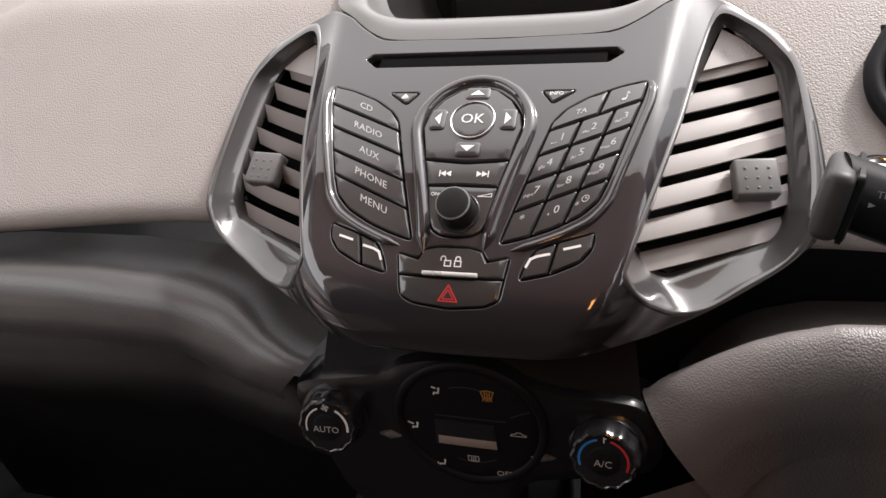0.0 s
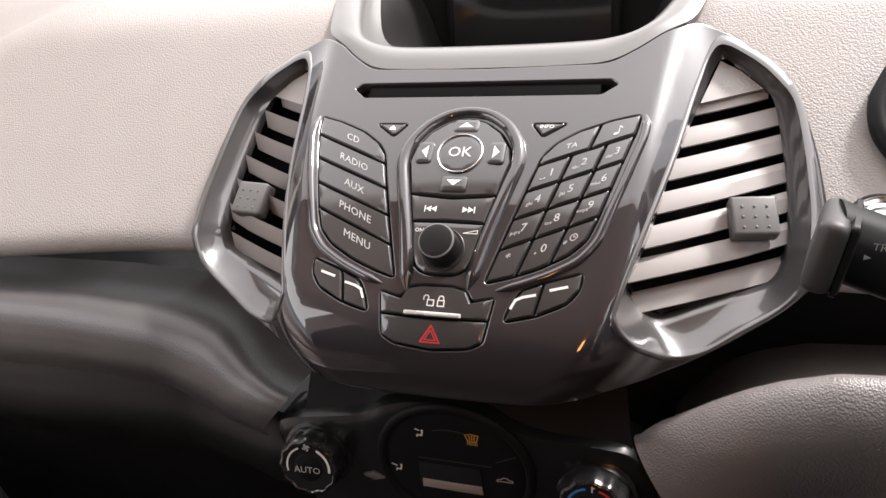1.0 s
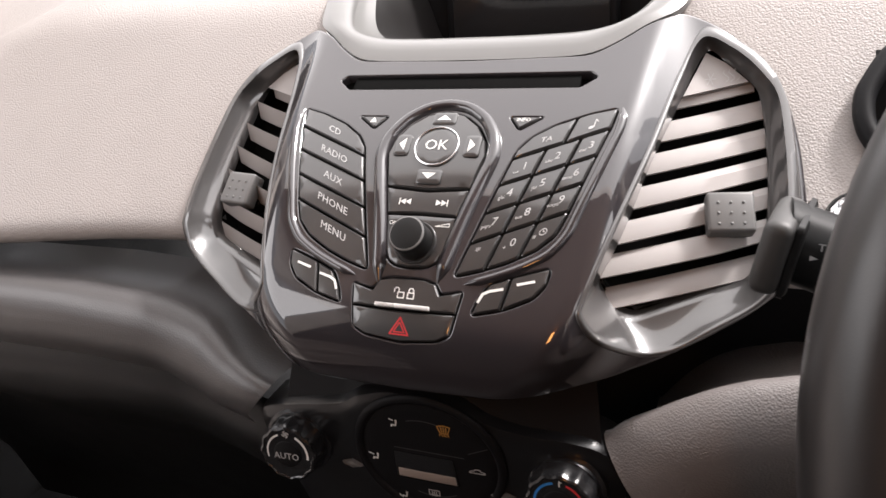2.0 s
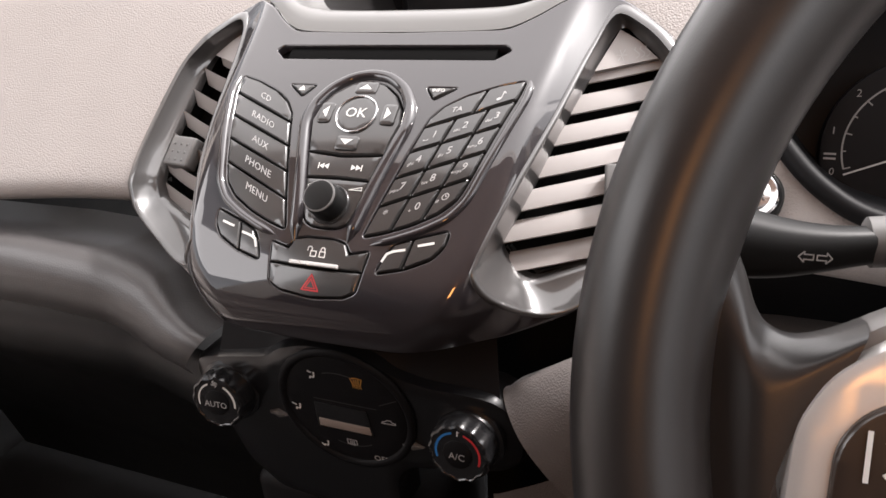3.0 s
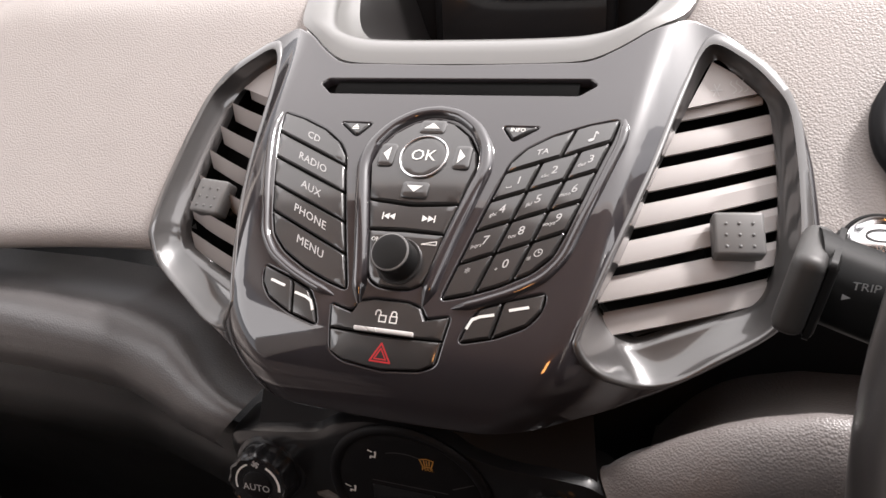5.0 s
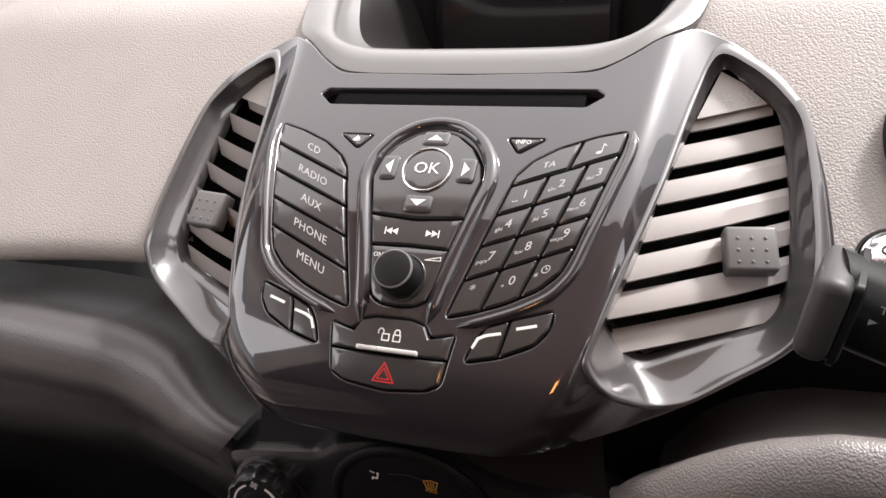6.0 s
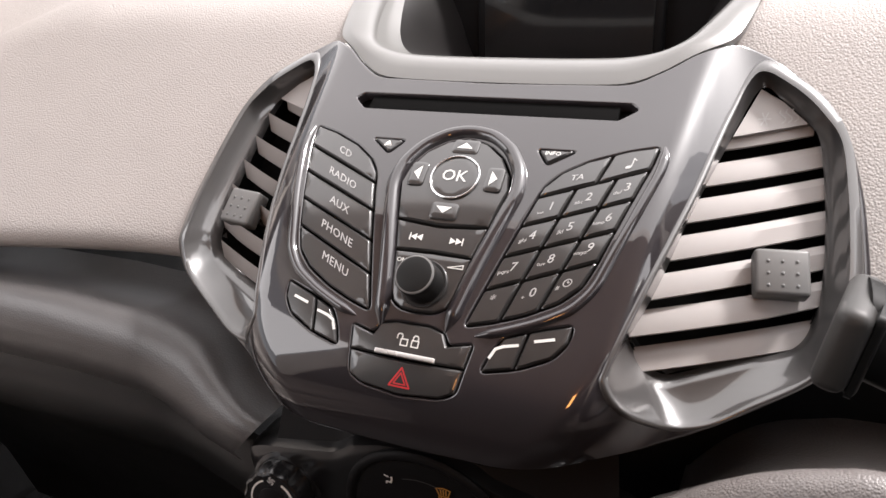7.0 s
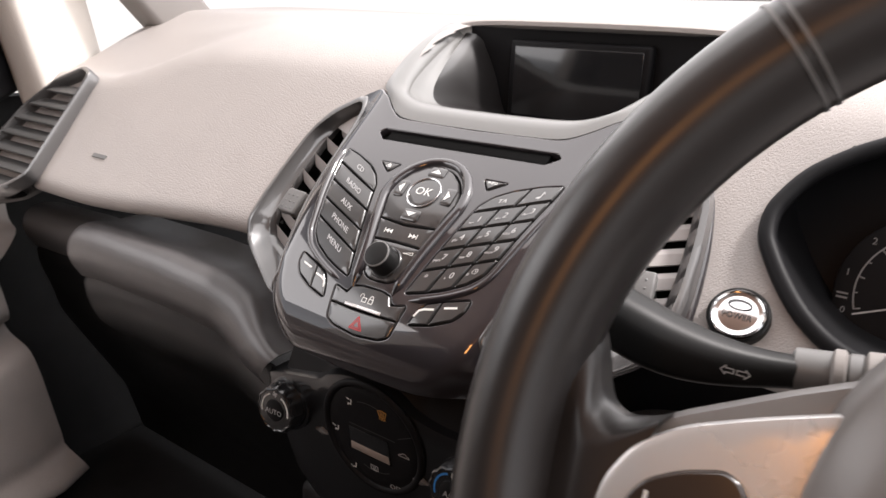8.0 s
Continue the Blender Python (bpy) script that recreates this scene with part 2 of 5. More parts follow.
def sheet(name, outline, holes, place, mat, parent, h=0.0, skirt=0.002, r=0.0006, step=0.004, hole_depth=0.004, hole_r=0.0006, label="", dome=0.0, fine=None):
    """A plate that follows place(points, heights), with rounded edges and holes that go down into it."""
    from mathutils.geometry import delaunay_2d_cdt
    fine = fine or step
    pts, hs, edges, faces = [], [], [], []

    def ring(p, hh):
        i = len(pts)
        pts.extend([tuple(q) for q in p])
        hs.extend([hh] * len(p))
        return list(range(i, i + len(p)))

    def bridge(a, b):
        n = len(a)
        for i in range(n):
            faces.append((a[i], a[(i + 1) % n], b[(i + 1) % n], b[i]))

    o = dense(ccw(outline), fine)
    ro = [ring(o, -skirt), ring(o, h - r), ring(inset(o, 0.3 * r), h - 0.3 * r), ring(inset(o, r), h)]
    for a, b in zip(ro, ro[1:]):
        bridge(a, b)
    loops = [ro[-1]]
    cut = []
    for hole in holes:
        q = dense(ccw(hole), fine)
        rh = [ring(q, -hole_depth), ring(q, h - hole_r), ring(inset(q, -0.3 * hole_r), h - 0.3 * hole_r), ring(inset(q, -hole_r), h)]
        for a, b in zip(rh, rh[1:]):
            bridge(a[::-1], b[::-1])
        loops.append(rh[-1])
        cut.append([pts[i] for i in rh[-1]])
    rim = [pts[i] for i in loops[0]]
    a = np.asarray(rim)
    gx, gy = np.meshgrid(np.arange(a[:, 0].min() + step / 2, a[:, 0].max(), step), np.arange(a[:, 1].min() + step / 2, a[:, 1].max(), step))
    g = np.stack([gx.ravel(), gy.ravel()], 1)
    if len(g):
        keep = inside(g, inset(rim, step * 0.35))
        for c in cut:
            keep &= ~inside(g, inset(c, -step * 0.35))
        g = g[keep]
    vs, es, back = [], [], []
    for loop in loops:
        k = len(vs)
        vs += [Vector(pts[i]) for i in loop]
        back += loop
        es += [(k + i, k + (i + 1) % len(loop)) for i in range(len(loop))]
    for q in g:
        vs.append(Vector(q))
        back.append(len(pts))
        pts.append(tuple(q))
        hs.append(h)
    res = delaunay_2d_cdt(vs, es, [], 0, 1e-7)
    nv, nf, orig = res[0], res[2], res[3]
    mp = []
    for v, src in zip(nv, orig):
        if src:
            mp.append(back[src[0]])
        else:
            mp.append(len(pts))
            pts.append(tuple(v))
            hs.append(h)
    if nf:
        cen = np.array([np.mean([nv[i] for i in q], 0) for q in nf])
        keep = inside(cen, rim)
        for c in cut:
            keep &= ~inside(cen, c)
        for q, ok in zip(nf, keep):
            if ok:
                tri2 = np.array([tuple(nv[i]) for i in q])
                if abs(area2(tri2)) < 2e-5 * np.linalg.norm(tri2 - np.roll(tri2, 1, 0), axis=1).max():
                    continue
                q = list(q) if area2([tuple(nv[i]) for i in q]) > 0 else list(q)[::-1]
                faces.append([mp[i] for i in q])
    hs = np.array(hs)
    if dome:
        c = a.mean(0)
        rad = np.linalg.norm(a - c, axis=1).max()
        d = np.linalg.norm(np.asarray(pts) - c, axis=1) / rad
        hs = np.where(hs >= h - 1e-9, hs + dome * (1 - d ** 2), hs)
    return mesh_object(name, place(pts, hs), faces, mat, parent, label)


def glyphs(text, size, spacing=1.0):
    """Flat vertices and faces of words in the built-in font, centred."""
    cu = bpy.data.curves.new("words", "FONT")
    cu.body, cu.size, cu.align_x, cu.align_y, cu.space_character, cu.resolution_u = text, size, "CENTER", "CENTER", spacing, 2
    ob = new("words", cu)
    me = bpy.data.meshes.new_from_object(ob.evaluated_get(bpy.context.evaluated_depsgraph_get()))
    v = [(q.co.x, q.co.y) for q in me.vertices]
    f = [tuple(q.vertices) for q in me.polygons]
    bpy.data.objects.remove(ob)
    bpy.data.curves.remove(cu)
    bpy.data.meshes.remove(me)
    return v, f


def printed(name, vf, at, place, mat, parent, shear=0.0, lean=0.0, h=0.0003, thick=0.00012, label=""):
    """Print from flat shapes: at is its middle, shear the baseline's rise, lean the uprights' lean."""
    v, f = vf
    p = [(at[0] + x + lean * y, at[1] + y + shear * x) for x, y in v]
    top, low = place(p, np.full(len(p), h)), place(p, np.full(len(p), h - thick))
    n = len(p)
    return mesh_object(name, list(top) + list(low), list(f) + [[i + n for i in q][::-1] for q in f], mat, parent, label, smooth=False)


def arc_band(r, w, a0, a1, n=24):
    p = [(math.cos(radians(a0 + (a1 - a0) * i / n)), math.sin(radians(a0 + (a1 - a0) * i / n))) for i in range(n + 1)]
    v = [(c * (r - w / 2), s * (r - w / 2)) for c, s in p] + [(c * (r + w / 2), s * (r + w / 2)) for c, s in p]
    return v, [(i, i + 1, n + 2 + i, n + 1 + i) for i in range(n)]


def stroke(points, w):
    """A line of width w through flat points."""
    p = [Vector(q) for q in points]
    v, f = [], []
    for a, b in zip(p, p[1:]):
        d = (b - a).normalized()
        s = Vector((-d.y, d.x)) * w / 2
        e = d * w * 0.3
        i = len(v)
        v += [tuple(a - s - e), tuple(b - s + e), tuple(b + s + e), tuple(a + s - e)]
        f.append((i, i + 1, i + 2, i + 3))
    return v, f


def joined(*shapes):
    v, f = [], []
    for sv, sf in shapes:
        k = len(v)
        v += list(sv)
        f += [[i + k for i in q] for q in sf]
    return v, f


def moved(shape, x=0, y=0, k=1):
    return [(a * k + x, b * k + y) for a, b in shape[0]], shape[1]


def lathe(profile, origin, axis, mat, name, parent, n=40, label="", flutes=0, flute=0.0, angle=40):
    """A turned shape from (radius, height) pairs along an axis."""
    rot = Vector(axis).to_track_quat("Z", "X").to_matrix()
    o = Vector(origin)
    verts, faces = [], []
    for r, h in profile:
        for i in range(n):
            a = 2 * math.pi * i / n
            rr = r + (flute * math.cos(flutes * a) if flutes and r > 0.001 else 0)
            verts.append(o + rot @ Vector((rr * math.cos(a), rr * math.sin(a), h)))
    for j in range(len(profile) - 1):
        for i in range(n):
            faces.append((j * n + i, j * n + (i + 1) % n, (j + 1) * n + (i + 1) % n, (j + 1) * n + i))
    faces.append([(len(profile) - 1) * n + i for i in range(n)])
    faces.append([i for i in range(n)][::-1])
    return mesh_object(name, verts, faces, mat, parent, label, angle=angle)


def sweep(path, section, mat, name, parent, up=None, closed=False, label="", angle=40):
    """A section (flat points) carried along a path; up(i) gives the section's second axis."""
    n, k = len(path), len(section)
    verts, faces = [], []
    for i, p in enumerate(path):
        p = Vector(p)
        a, b = Vector(path[i - 1] if i or closed else path[i]), Vector(path[(i + 1) % n] if i < n - 1 or closed else path[i])
        t = (b - a).normalized()
        u = Vector(up(i)) if up else Vector((0, 0, 1))
        s = t.cross(u).normalized()
        u = s.cross(t).normalized()
        for x, y in section:
            verts.append(p + s * x + u * y)
    m = n if closed else n - 1
    for i in range(m):
        for j in range(k):
            a, b = i * k + j, i * k + (j + 1) % k
            c, d = ((i + 1) % n) * k + (j + 1) % k, ((i + 1) % n) * k + j
            faces.append((a, d, c, b))
    if not closed:
        faces.append([j for j in range(k)])
        faces.append([(n - 1) * k + j for j in range(k)][::-1])
    return mesh_object(name, verts, faces, mat, parent, label, angle=angle)


def ridge(points, w, hgt, mat, name, parent, base=0.0, step=0.002, label=""):
    """A half-round bead along a line of the centre face, tapering at both ends."""
    p = []
    for a, b in zip(points, points[1:]):
        n = max(1, int(math.hypot(b[0] - a[0], b[1] - a[1]) / step))
        p += [(a[0] + (b[0] - a[0]) * i / n, a[1] + (b[1] - a[1]) * i / n) for i in range(n)]
    p.append(points[-1])
    p = np.array(p)
    for _ in range(6):
        p[1:-1] = (p[:-2] + 2 * p[1:-1] + p[2:]) / 4
    t = np.gradient(p, axis=0)
    t /= np.linalg.norm(t, axis=1)[:, None]
    nn = np.stack([-t[:, 1], t[:, 0]], 1)
    m = 9
    verts, faces = [], []
    for i in range(len(p)):
        e = min(1, 0.15 + min(i, len(p) - 1 - i) / 6)
        off = np.array([math.cos(math.pi * (1 - j / (m - 1))) for j in range(m)])
        hh = np.array([math.sin(math.pi * j / (m - 1)) for j in range(m)])
        verts += list(on_face(p[i] + np.outer(off, nn[i]) * w / 2 * e, base - 0.0011 + hh * (hgt + 0.0005) * e))
    for i in range(len(p) - 1):
        for j in range(m - 1):
            a = i * m + j
            faces.append((a, a + m, a + m + 1, a + 1))
    return mesh_object(name, verts, faces, mat, parent, label)


def box(name, size, at, mat, parent=None, label="", rot=(0, 0, 0), bevel=0.0):
    bm = bmesh.new()
    bmesh.ops.create_cube(bm, size=1.0)
    bmesh.ops.scale(bm, vec=size, verts=bm.verts)
    if bevel:
        bmesh.ops.bevel(bm, geom=list(bm.edges), offset=bevel, segments=3, affect="EDGES", profile=0.5)
    bmesh.ops.transform(bm, matrix=pose(*at, *rot), verts=bm.verts)
    return part(name, bm, mat, parent, label)


def grid_mesh(name, rows, mat, parent, label="", drop=None, angle=50):
    """A surface from rows of places; drop(place) leaves faces out."""
    n, k = len(rows), len(rows[0])
    verts = [Vector(q) for r in rows for q in r]
    faces = []
    for i in range(n - 1):
        for j in range(k - 1):
            q = (i * k + j, i * k + j + 1, (i + 1) * k + j + 1, (i + 1) * k + j)
            if drop and drop(sum((verts[a] for a in q), Vector()) / 4):
                continue
            faces.append(q)
    return mesh_object(name, verts, faces, mat, parent, label, angle=angle)


# ---- setting: ground, showroom, car cabin ----
ground = box("ground", (4000, 4000, 0.1), (0, 0, -0.40), M_GROUND)
tagged(ground, "pale grey polished showroom floor under the car", "floor", kind="structure")
cabin_floor = box("floor", (1.44, 2.6, 0.04), (0, -0.60, 0.02), M_CARPET)
tagged(cabin_floor, "black carpet on the car floor", "floor", kind="structure")
roof = box("ceiling", (1.30, 1.66, 0.05), (0, -1.02, 1.27), M_ROOF, bevel=0.02)
tagged(roof, "unseen cloth headliner over the cabin, browned for the reflections in the keys", "ceiling", kind="structure")
# unseen; shuts off the rear window's sky and gives reflections something brown
rear = box("wall_rear", (1.44, 0.05, 1.30), (0, -1.85, 0.67), M_REAR)
tagged(rear, "unseen brown panel that closes the cabin, rear window included", "wall", kind="structure")


# ---- dashboard ----
BEZEL_HALF = [(77, 641), (95, 648.5), (108, 655.5), (127, 659), (149, 649.5), (175, 632), (188, 612), (195, 590), (199, 567), (200, 550), (194, 534), (174, 519), (152, 508), (134, 500), (106, 490), (74, 490), (45, 489.5), (19, 488.8)]
BEZEL_MM = BEZEL_HALF + [(0, 488.4)] + [(-x, z) for x, z in BEZEL_HALF[::-1]] + [(0, 640)]
CUT = np.array(inset(ccw([(x / 1000, z / 1000) for x, z in BEZEL_MM]), 0.006))


def smooth01(t):
    t = min(1, max(0, t))
    return t * t * (3 - 2 * t)


def upper_section(x):
    """The dash from the windscreen's foot over its top and face to the lip, at x."""
    ax = abs(x)
    k = smooth01((ax - 0.38) / 0.20)
    lip_y, lip_z = -0.002 - 0.016 * smooth01((ax - 0.2) / 0.3), 0.537 - 0.015 * smooth01((ax - 0.2) / 0.3)
    flat = [(0.75, 0.700), (0.50, 0.713), (0.30, 0.713), (0.24, 0.706), (0.205, 0.700), (0.18, 0.692), (0.155, 0.6825), (0.13, 0.670)]
    drawn = [(0.75, 0.700), (0.50, 0.715), (0.30, 0.710), (0.23, 0.685), (0.118, 0.6345), (0.098, 0.635), (0.086, 0.632), (0.076, 0.621)]
    pts = [(p[0] + (q[0] - p[0]) * k, p[1] + (q[1] - p[1]) * k) for p, q in zip(flat, drawn)]
    ye, ze = pts[-1]
    n = 10
    for i in range(1, n + 1):
        t = i / n
        pts.append((ye + (lip_y + 0.008 - ye) * t, ze + (lip_z + 0.006 - ze) * t))
    pts += [(lip_y, lip_z - 0.004), (lip_y + 0.004, lip_z - 0.012), (lip_y + 0.016, lip_z - 0.016), (lip_y + 0.045, lip_z - 0.018)]
    return pts


def fill(section, step):
    out = []
    for a, b in zip(section, section[1:]):
        n = max(1, int(math.hypot(b[0] - a[0], b[1] - a[1]) / step))
        out += [(a[0] + (b[0] - a[0]) * i / n, a[1] + (b[1] - a[1]) * i / n) for i in range(n)]
    return out + [section[-1]]


def smoothed(sec, rounds=2):
    p = np.array(sec)
    for _ in range(rounds):
        p[1:-1] = (p[:-2] + 2 * p[1:-1] + p[2:]) / 4
    return p


def resampled(sec, n):
    p = np.array(sec)
    d = np.concatenate(([0], np.cumsum(np.linalg.norm(np.diff(p, axis=0), axis=1))))
    t = np.linspace(0, 1, n)
    # finer near the driver
    u = d[-1] * (1 - (1 - t) ** 1.7)
    return np.stack([np.interp(u, d, p[:, 0]), np.interp(u, d, p[:, 1])], 1)


CLUSTER = [(0.30, 0.665), (0.262, 0.651), (0.236, 0.634), (0.223, 0.614), (0.224, 0.600), (0.237, 0.584), (0.254, 0.568), (0.275, 0.556), (0.31, 0.549), (0.40, 0.545), (0.46, 0.549), (0.53, 0.568), (0.55, 0.60), (0.54, 0.634), (0.49, 0.66), (0.40, 0.672)]


CLUSTER = dense(rounded(CLUSTER, 0.03, 5), 0.012)
CLUSTER_CUT = inset(ccw(CLUSTER), -0.002)


def dash_drop(c):
    q = [(c.x, c.z)]
    if c.y < 0.13 and inside(q, CUT)[0]:
        return True
    if c.y < 0.27 and abs(c.x) < 0.118 + 0.12 * max(0, c.y - 0.1):
        return True
    return c.y < 0.16 and inside(q, CLUSTER_CUT)[0]


dash = thing("dashboard", "grained grey soft plastic dashboard, pale on top and dark below", "dashboard", (0, 0.3, 0.04))
for nm, x0, x1 in (("upper_panel", -0.70, 0.70),):
    rows = []
    for i in range(281):
        x = x0 + (x1 - x0) * i / 280
        sec = resampled(smoothed(fill(upper_section(x), 0.006), 3), 90)
        rows.append([(x, y, z) for y, z in sec])
    grid_mesh(nm, rows, M_DASH, dash, drop=dash_drop)


def lower_section(x):
    """The bulged lower dash: a sunk ledge, a crest and a face that falls away, drawn towards the driver beside the centre stack."""
    ax = abs(x)
    if x < 0:
        k = smooth01((ax - 0.10) / 0.12)
        out = smooth01((ax - 0.455) / 0.10)
        zc = float(np.interp(ax, (0.10, 0.115, 0.145, 0.175, 0.225, 0.30, 0.42, 0.52, 0.70), (0.457, 0.460, 0.467, 0.480, 0.492, 0.496, 0.495, 0.486, 0.480))) - 0.02 * out
        yc = -0.038 - 0.024 * (1 - k) + 0.06 * out
        r = 0.010 + 0.018 * smooth01((ax - 0.11) / 0.09)
        cy, cz = yc + r * 0.86, zc - r * 0.97
        roll = [(cy + r * math.cos(radians(a)), cz + r * math.sin(radians(a))) for a in range(62, 191, 16)]
        return [(0.05, roll[0][1] - 0.002), (cy + r * 0.47 + 0.018, roll[0][1] - 0.003)] + roll + [(roll[-1][0] + 0.004, roll[-1][1] - 0.012), (roll[-1][0] + 0.012, roll[-1][1] - 0.026)], (yc, zc)
    else:
        zc = float(np.interp(ax, (0.10, 0.123, 0.143, 0.160, 0.176, 0.20, 0.25, 0.70), (0.457, 0.471, 0.484, 0.494, 0.501, 0.508, 0.511, 0.508)))
        yc = -0.056
        return [(0.050, zc - 0.034), (0.0, zc - 0.030), (-0.024, zc - 0.020), (yc + 0.016, zc - 0.006), (yc + 0.008, zc + 0.0005), (yc + 0.003, zc + 0.0005), (yc - 0.004, zc - 0.006), (yc - 0.010, zc - 0.014), (yc - 0.014, zc - 0.026), (yc - 0.013, zc - 0.045), (yc - 0.004, zc - 0.075)], (yc, zc)


def glove_section(x):
    ax = abs(x)
    end = lower_section(x)[0][-1]
    y, z = end
    if x < 0:
        return [(y + 0.012, z + 0.006), (y + 0.004, z - 0.001), (y + 0.001, z - 0.006), (y + 0.002, z - 0.03), (y + 0.012, z - 0.06), (0.05, 0.30), (0.09, 0.22), (0.13, 0.14), (0.15, 0.05)]
    return [(y, z), (y + 0.006, z - 0.03), (y + 0.02, z - 0.07), (0.05, 0.28), (0.10, 0.15), (0.15, 0.05)]


for nm, x0, x1, mat in (("lower_panel", -0.70, -0.100, M_LOW), ("knee_panel", 0.098, 0.70, M_KNEE)):
    rows, rows2 = [], []
    for i in range(151):
        x = x0 + (x1 - x0) * i / 150
        u = i / 150 if x0 < 0 else 1 - i / 150
        bend = max(0.0, (u - 0.8) / 0.2)
        row = []
        for y, z in resampled(smoothed(fill(lower_section(x)[0], 0.004), 2), 60):
            shift = (z - 0.467) * 0.88 + 0.002 if x0 < 0 else max(0.0, 0.465 - z) * 0.7
            row.append((x + bend * min(0.050, max(-0.03, shift)), y, z))
        rows.append(row)
        rows2.append([(x, y, z) for y, z in resampled(smoothed(fill(glove_section(x), 0.008), 1), 40)])
    grid_mesh(nm, rows, mat, dash, label="dark grained lower dash" if x0 < 0 else "grained knee panel under the wheel")
    grid_mesh("glove_box" if x0 < 0 else "knee_cover", rows2, M_GLOVE if x0 < 0 else mat, dash, label="dark plastic glove box front, blackened for the shade below the seam" if x0 < 0 else "")
# added black sheet: deep shade above the knee panel, and it closes the gap
under_rows = [[(x, 0.030 + 0.01 * t, 0.28 + 0.265 * t) for t in np.linspace(0, 1, 5)] for x in np.linspace(0.06, 0.70, 33)]
grid_mesh("shade_strip", under_rows, M_BLACK, dash, "black strip put in for the shade behind the knee panel")
# raised airbag mark, worn to a bar, on the passenger side
bm = bmesh.new()
bmesh.ops.create_cube(bm, size=1.0)
bmesh.ops.scale(bm, vec=(0.026, 0.0016, 0.0046), verts=bm.verts)
bmesh.ops.transform(bm, matrix=pose(-0.478, 0.0198, 0.5595, -44, 0, 0), verts=bm.verts)
part("emblem_bar", bm, M_TAB, dash, "small dark moulded bar")
settle(dash)


# ---- centre stack ----
GROUP = [(99.5, 617.5), (84, 615), (66, 610.5), (54, 605.5), (47, 600), (44.5, 594), (25, 546.5), (39, 549.5), (53, 553.5), (68, 559.5), (77, 566), (81.5, 574.5), (97.5, 610.5)]
UNIT_HALF = [(0, 616), (12, 614), (22, 609.5), (29, 603), (31, 597), (26, 584), (21, 570), (17.5, 556), (14.5, 551.5), (9, 549.3)]
UNIT = UNIT_HALF + [(0, 548.8)] + [(-x, z) for x, z in UNIT_HALF[:0:-1]]
PHONE = [(77, 553.5), (60, 549.5), (46, 545.5), (41, 539.5), (37.5, 531.5), (55, 535), (70, 540.5), (76, 546.5)]
LOCK = [(-32.5, 541.5), (-20, 539.3), (-17, 543.5), (-9, 545), (9, 545), (17, 543.5), (20, 539.3), (32.5, 541.5), (28.5, 522), (21, 518.5), (0, 516.5), (-21, 518.5), (-28.5, 522)]
TRI = [(59, 613.8), (38, 613.8), (45.5, 608)]
SLOT = [(-84, 630.6), (-75, 626.4), (75, 626.4), (84, 630.6), (80, 632.8), (-80, 632.8)]
VENT_LIP = [(138, 643), (155, 636), (171, 622.5), (179.5, 612), (183.5, 596), (186, 578), (187, 560), (184, 541), (174, 526), (153, 514), (135, 504.8), (119.5, 505), (106, 517), (94.8, 533), (95.2, 541), (104.9, 566), (118.9, 598), (129, 626)]
VENT_FOOT = [(139, 651), (158, 643), (177, 629), (187, 612.5), (191.5, 597.5), (195.5, 575), (197, 556), (192.5, 537), (178, 523), (155, 511), (135, 501.5), (117.5, 501.5), (103.5, 514.5), (91.8, 532.5), (92.2, 542), (101.7, 567), (115.5, 599), (126, 629)]
VENT = [(141, 635), (153, 629), (165, 620), (171.5, 613), (175.5, 597), (178.5, 575), (179, 556), (177, 541), (170, 531), (150, 524.5), (131, 518.5), (115, 514.5), (104, 519.5), (96, 529.5), (97.5, 537), (106.5, 556), (117, 585), (130, 614)]
VENT_OUT = [((a[0] + b[0]) / 2, (a[1] + b[1]) / 2) for a, b in zip(VENT_LIP, VENT_FOOT)]


def flip(p):
    return [(-x, z) for x, z in p]


stack = thing("centre_stack", "glossy dark grey centre stack with audio buttons and keypad", "car console", (0, 0.05, 0.50))
HOLES = [rounded(mm(q), r) for q, r in ((GROUP, 0.004), (flip(GROUP), 0.004), (UNIT, 0.004), (PHONE, 0.004), (flip(PHONE), 0.004), (LOCK, 0.003), (TRI, 0.0025), (flip(TRI), 0.0025), (SLOT, 0.0015), (VENT_OUT, 0.004), (flip(VENT_OUT), 0.004))]
bezel = sheet("bezel", rounded(mm(BEZEL_MM), 0.008), HOLES, on_face, M_BEZEL, stack, h=0.0, skirt=0.012, r=0.003, step=0.0035, fine=0.003, hole_depth=0.009, hole_r=0.0012)
# the gloss paint shows the face's true curve
co = np.array([v.co for v in bezel.data.vertices])
e = 0.0006
top = np.abs(co[:, 1] - face_y(co[:, 0], co[:, 2])) < 3e-5
gx = (face_y(co[:, 0] + e, co[:, 2]) - face_y(co[:, 0] - e, co[:, 2])) / (2 * e)
gz = (face_y(co[:, 0], co[:, 2] + e) - face_y(co[:, 0], co[:, 2] - e)) / (2 * e)
nrm = np.stack([gx, -np.ones_like(gx), gz], 1)
nrm /= np.linalg.norm(nrm, axis=1)[:, None]
bezel.data.normals_split_custom_set_from_vertices([tuple(q) if t else (0.0, 0.0, 0.0) for q, t in zip(nrm, top)])
# floor of the wells
for q in (GROUP, flip(GROUP), UNIT, PHONE, flip(PHONE), LOCK, TRI, flip(TRI), SLOT):
    o = inset(ccw(mm(q)), -0.002)
    sheet("well", [tuple(p) for p in o], [], on_face, M_GAP, stack, h=-0.006, skirt=0.0075, r=0.0002, step=0.008)
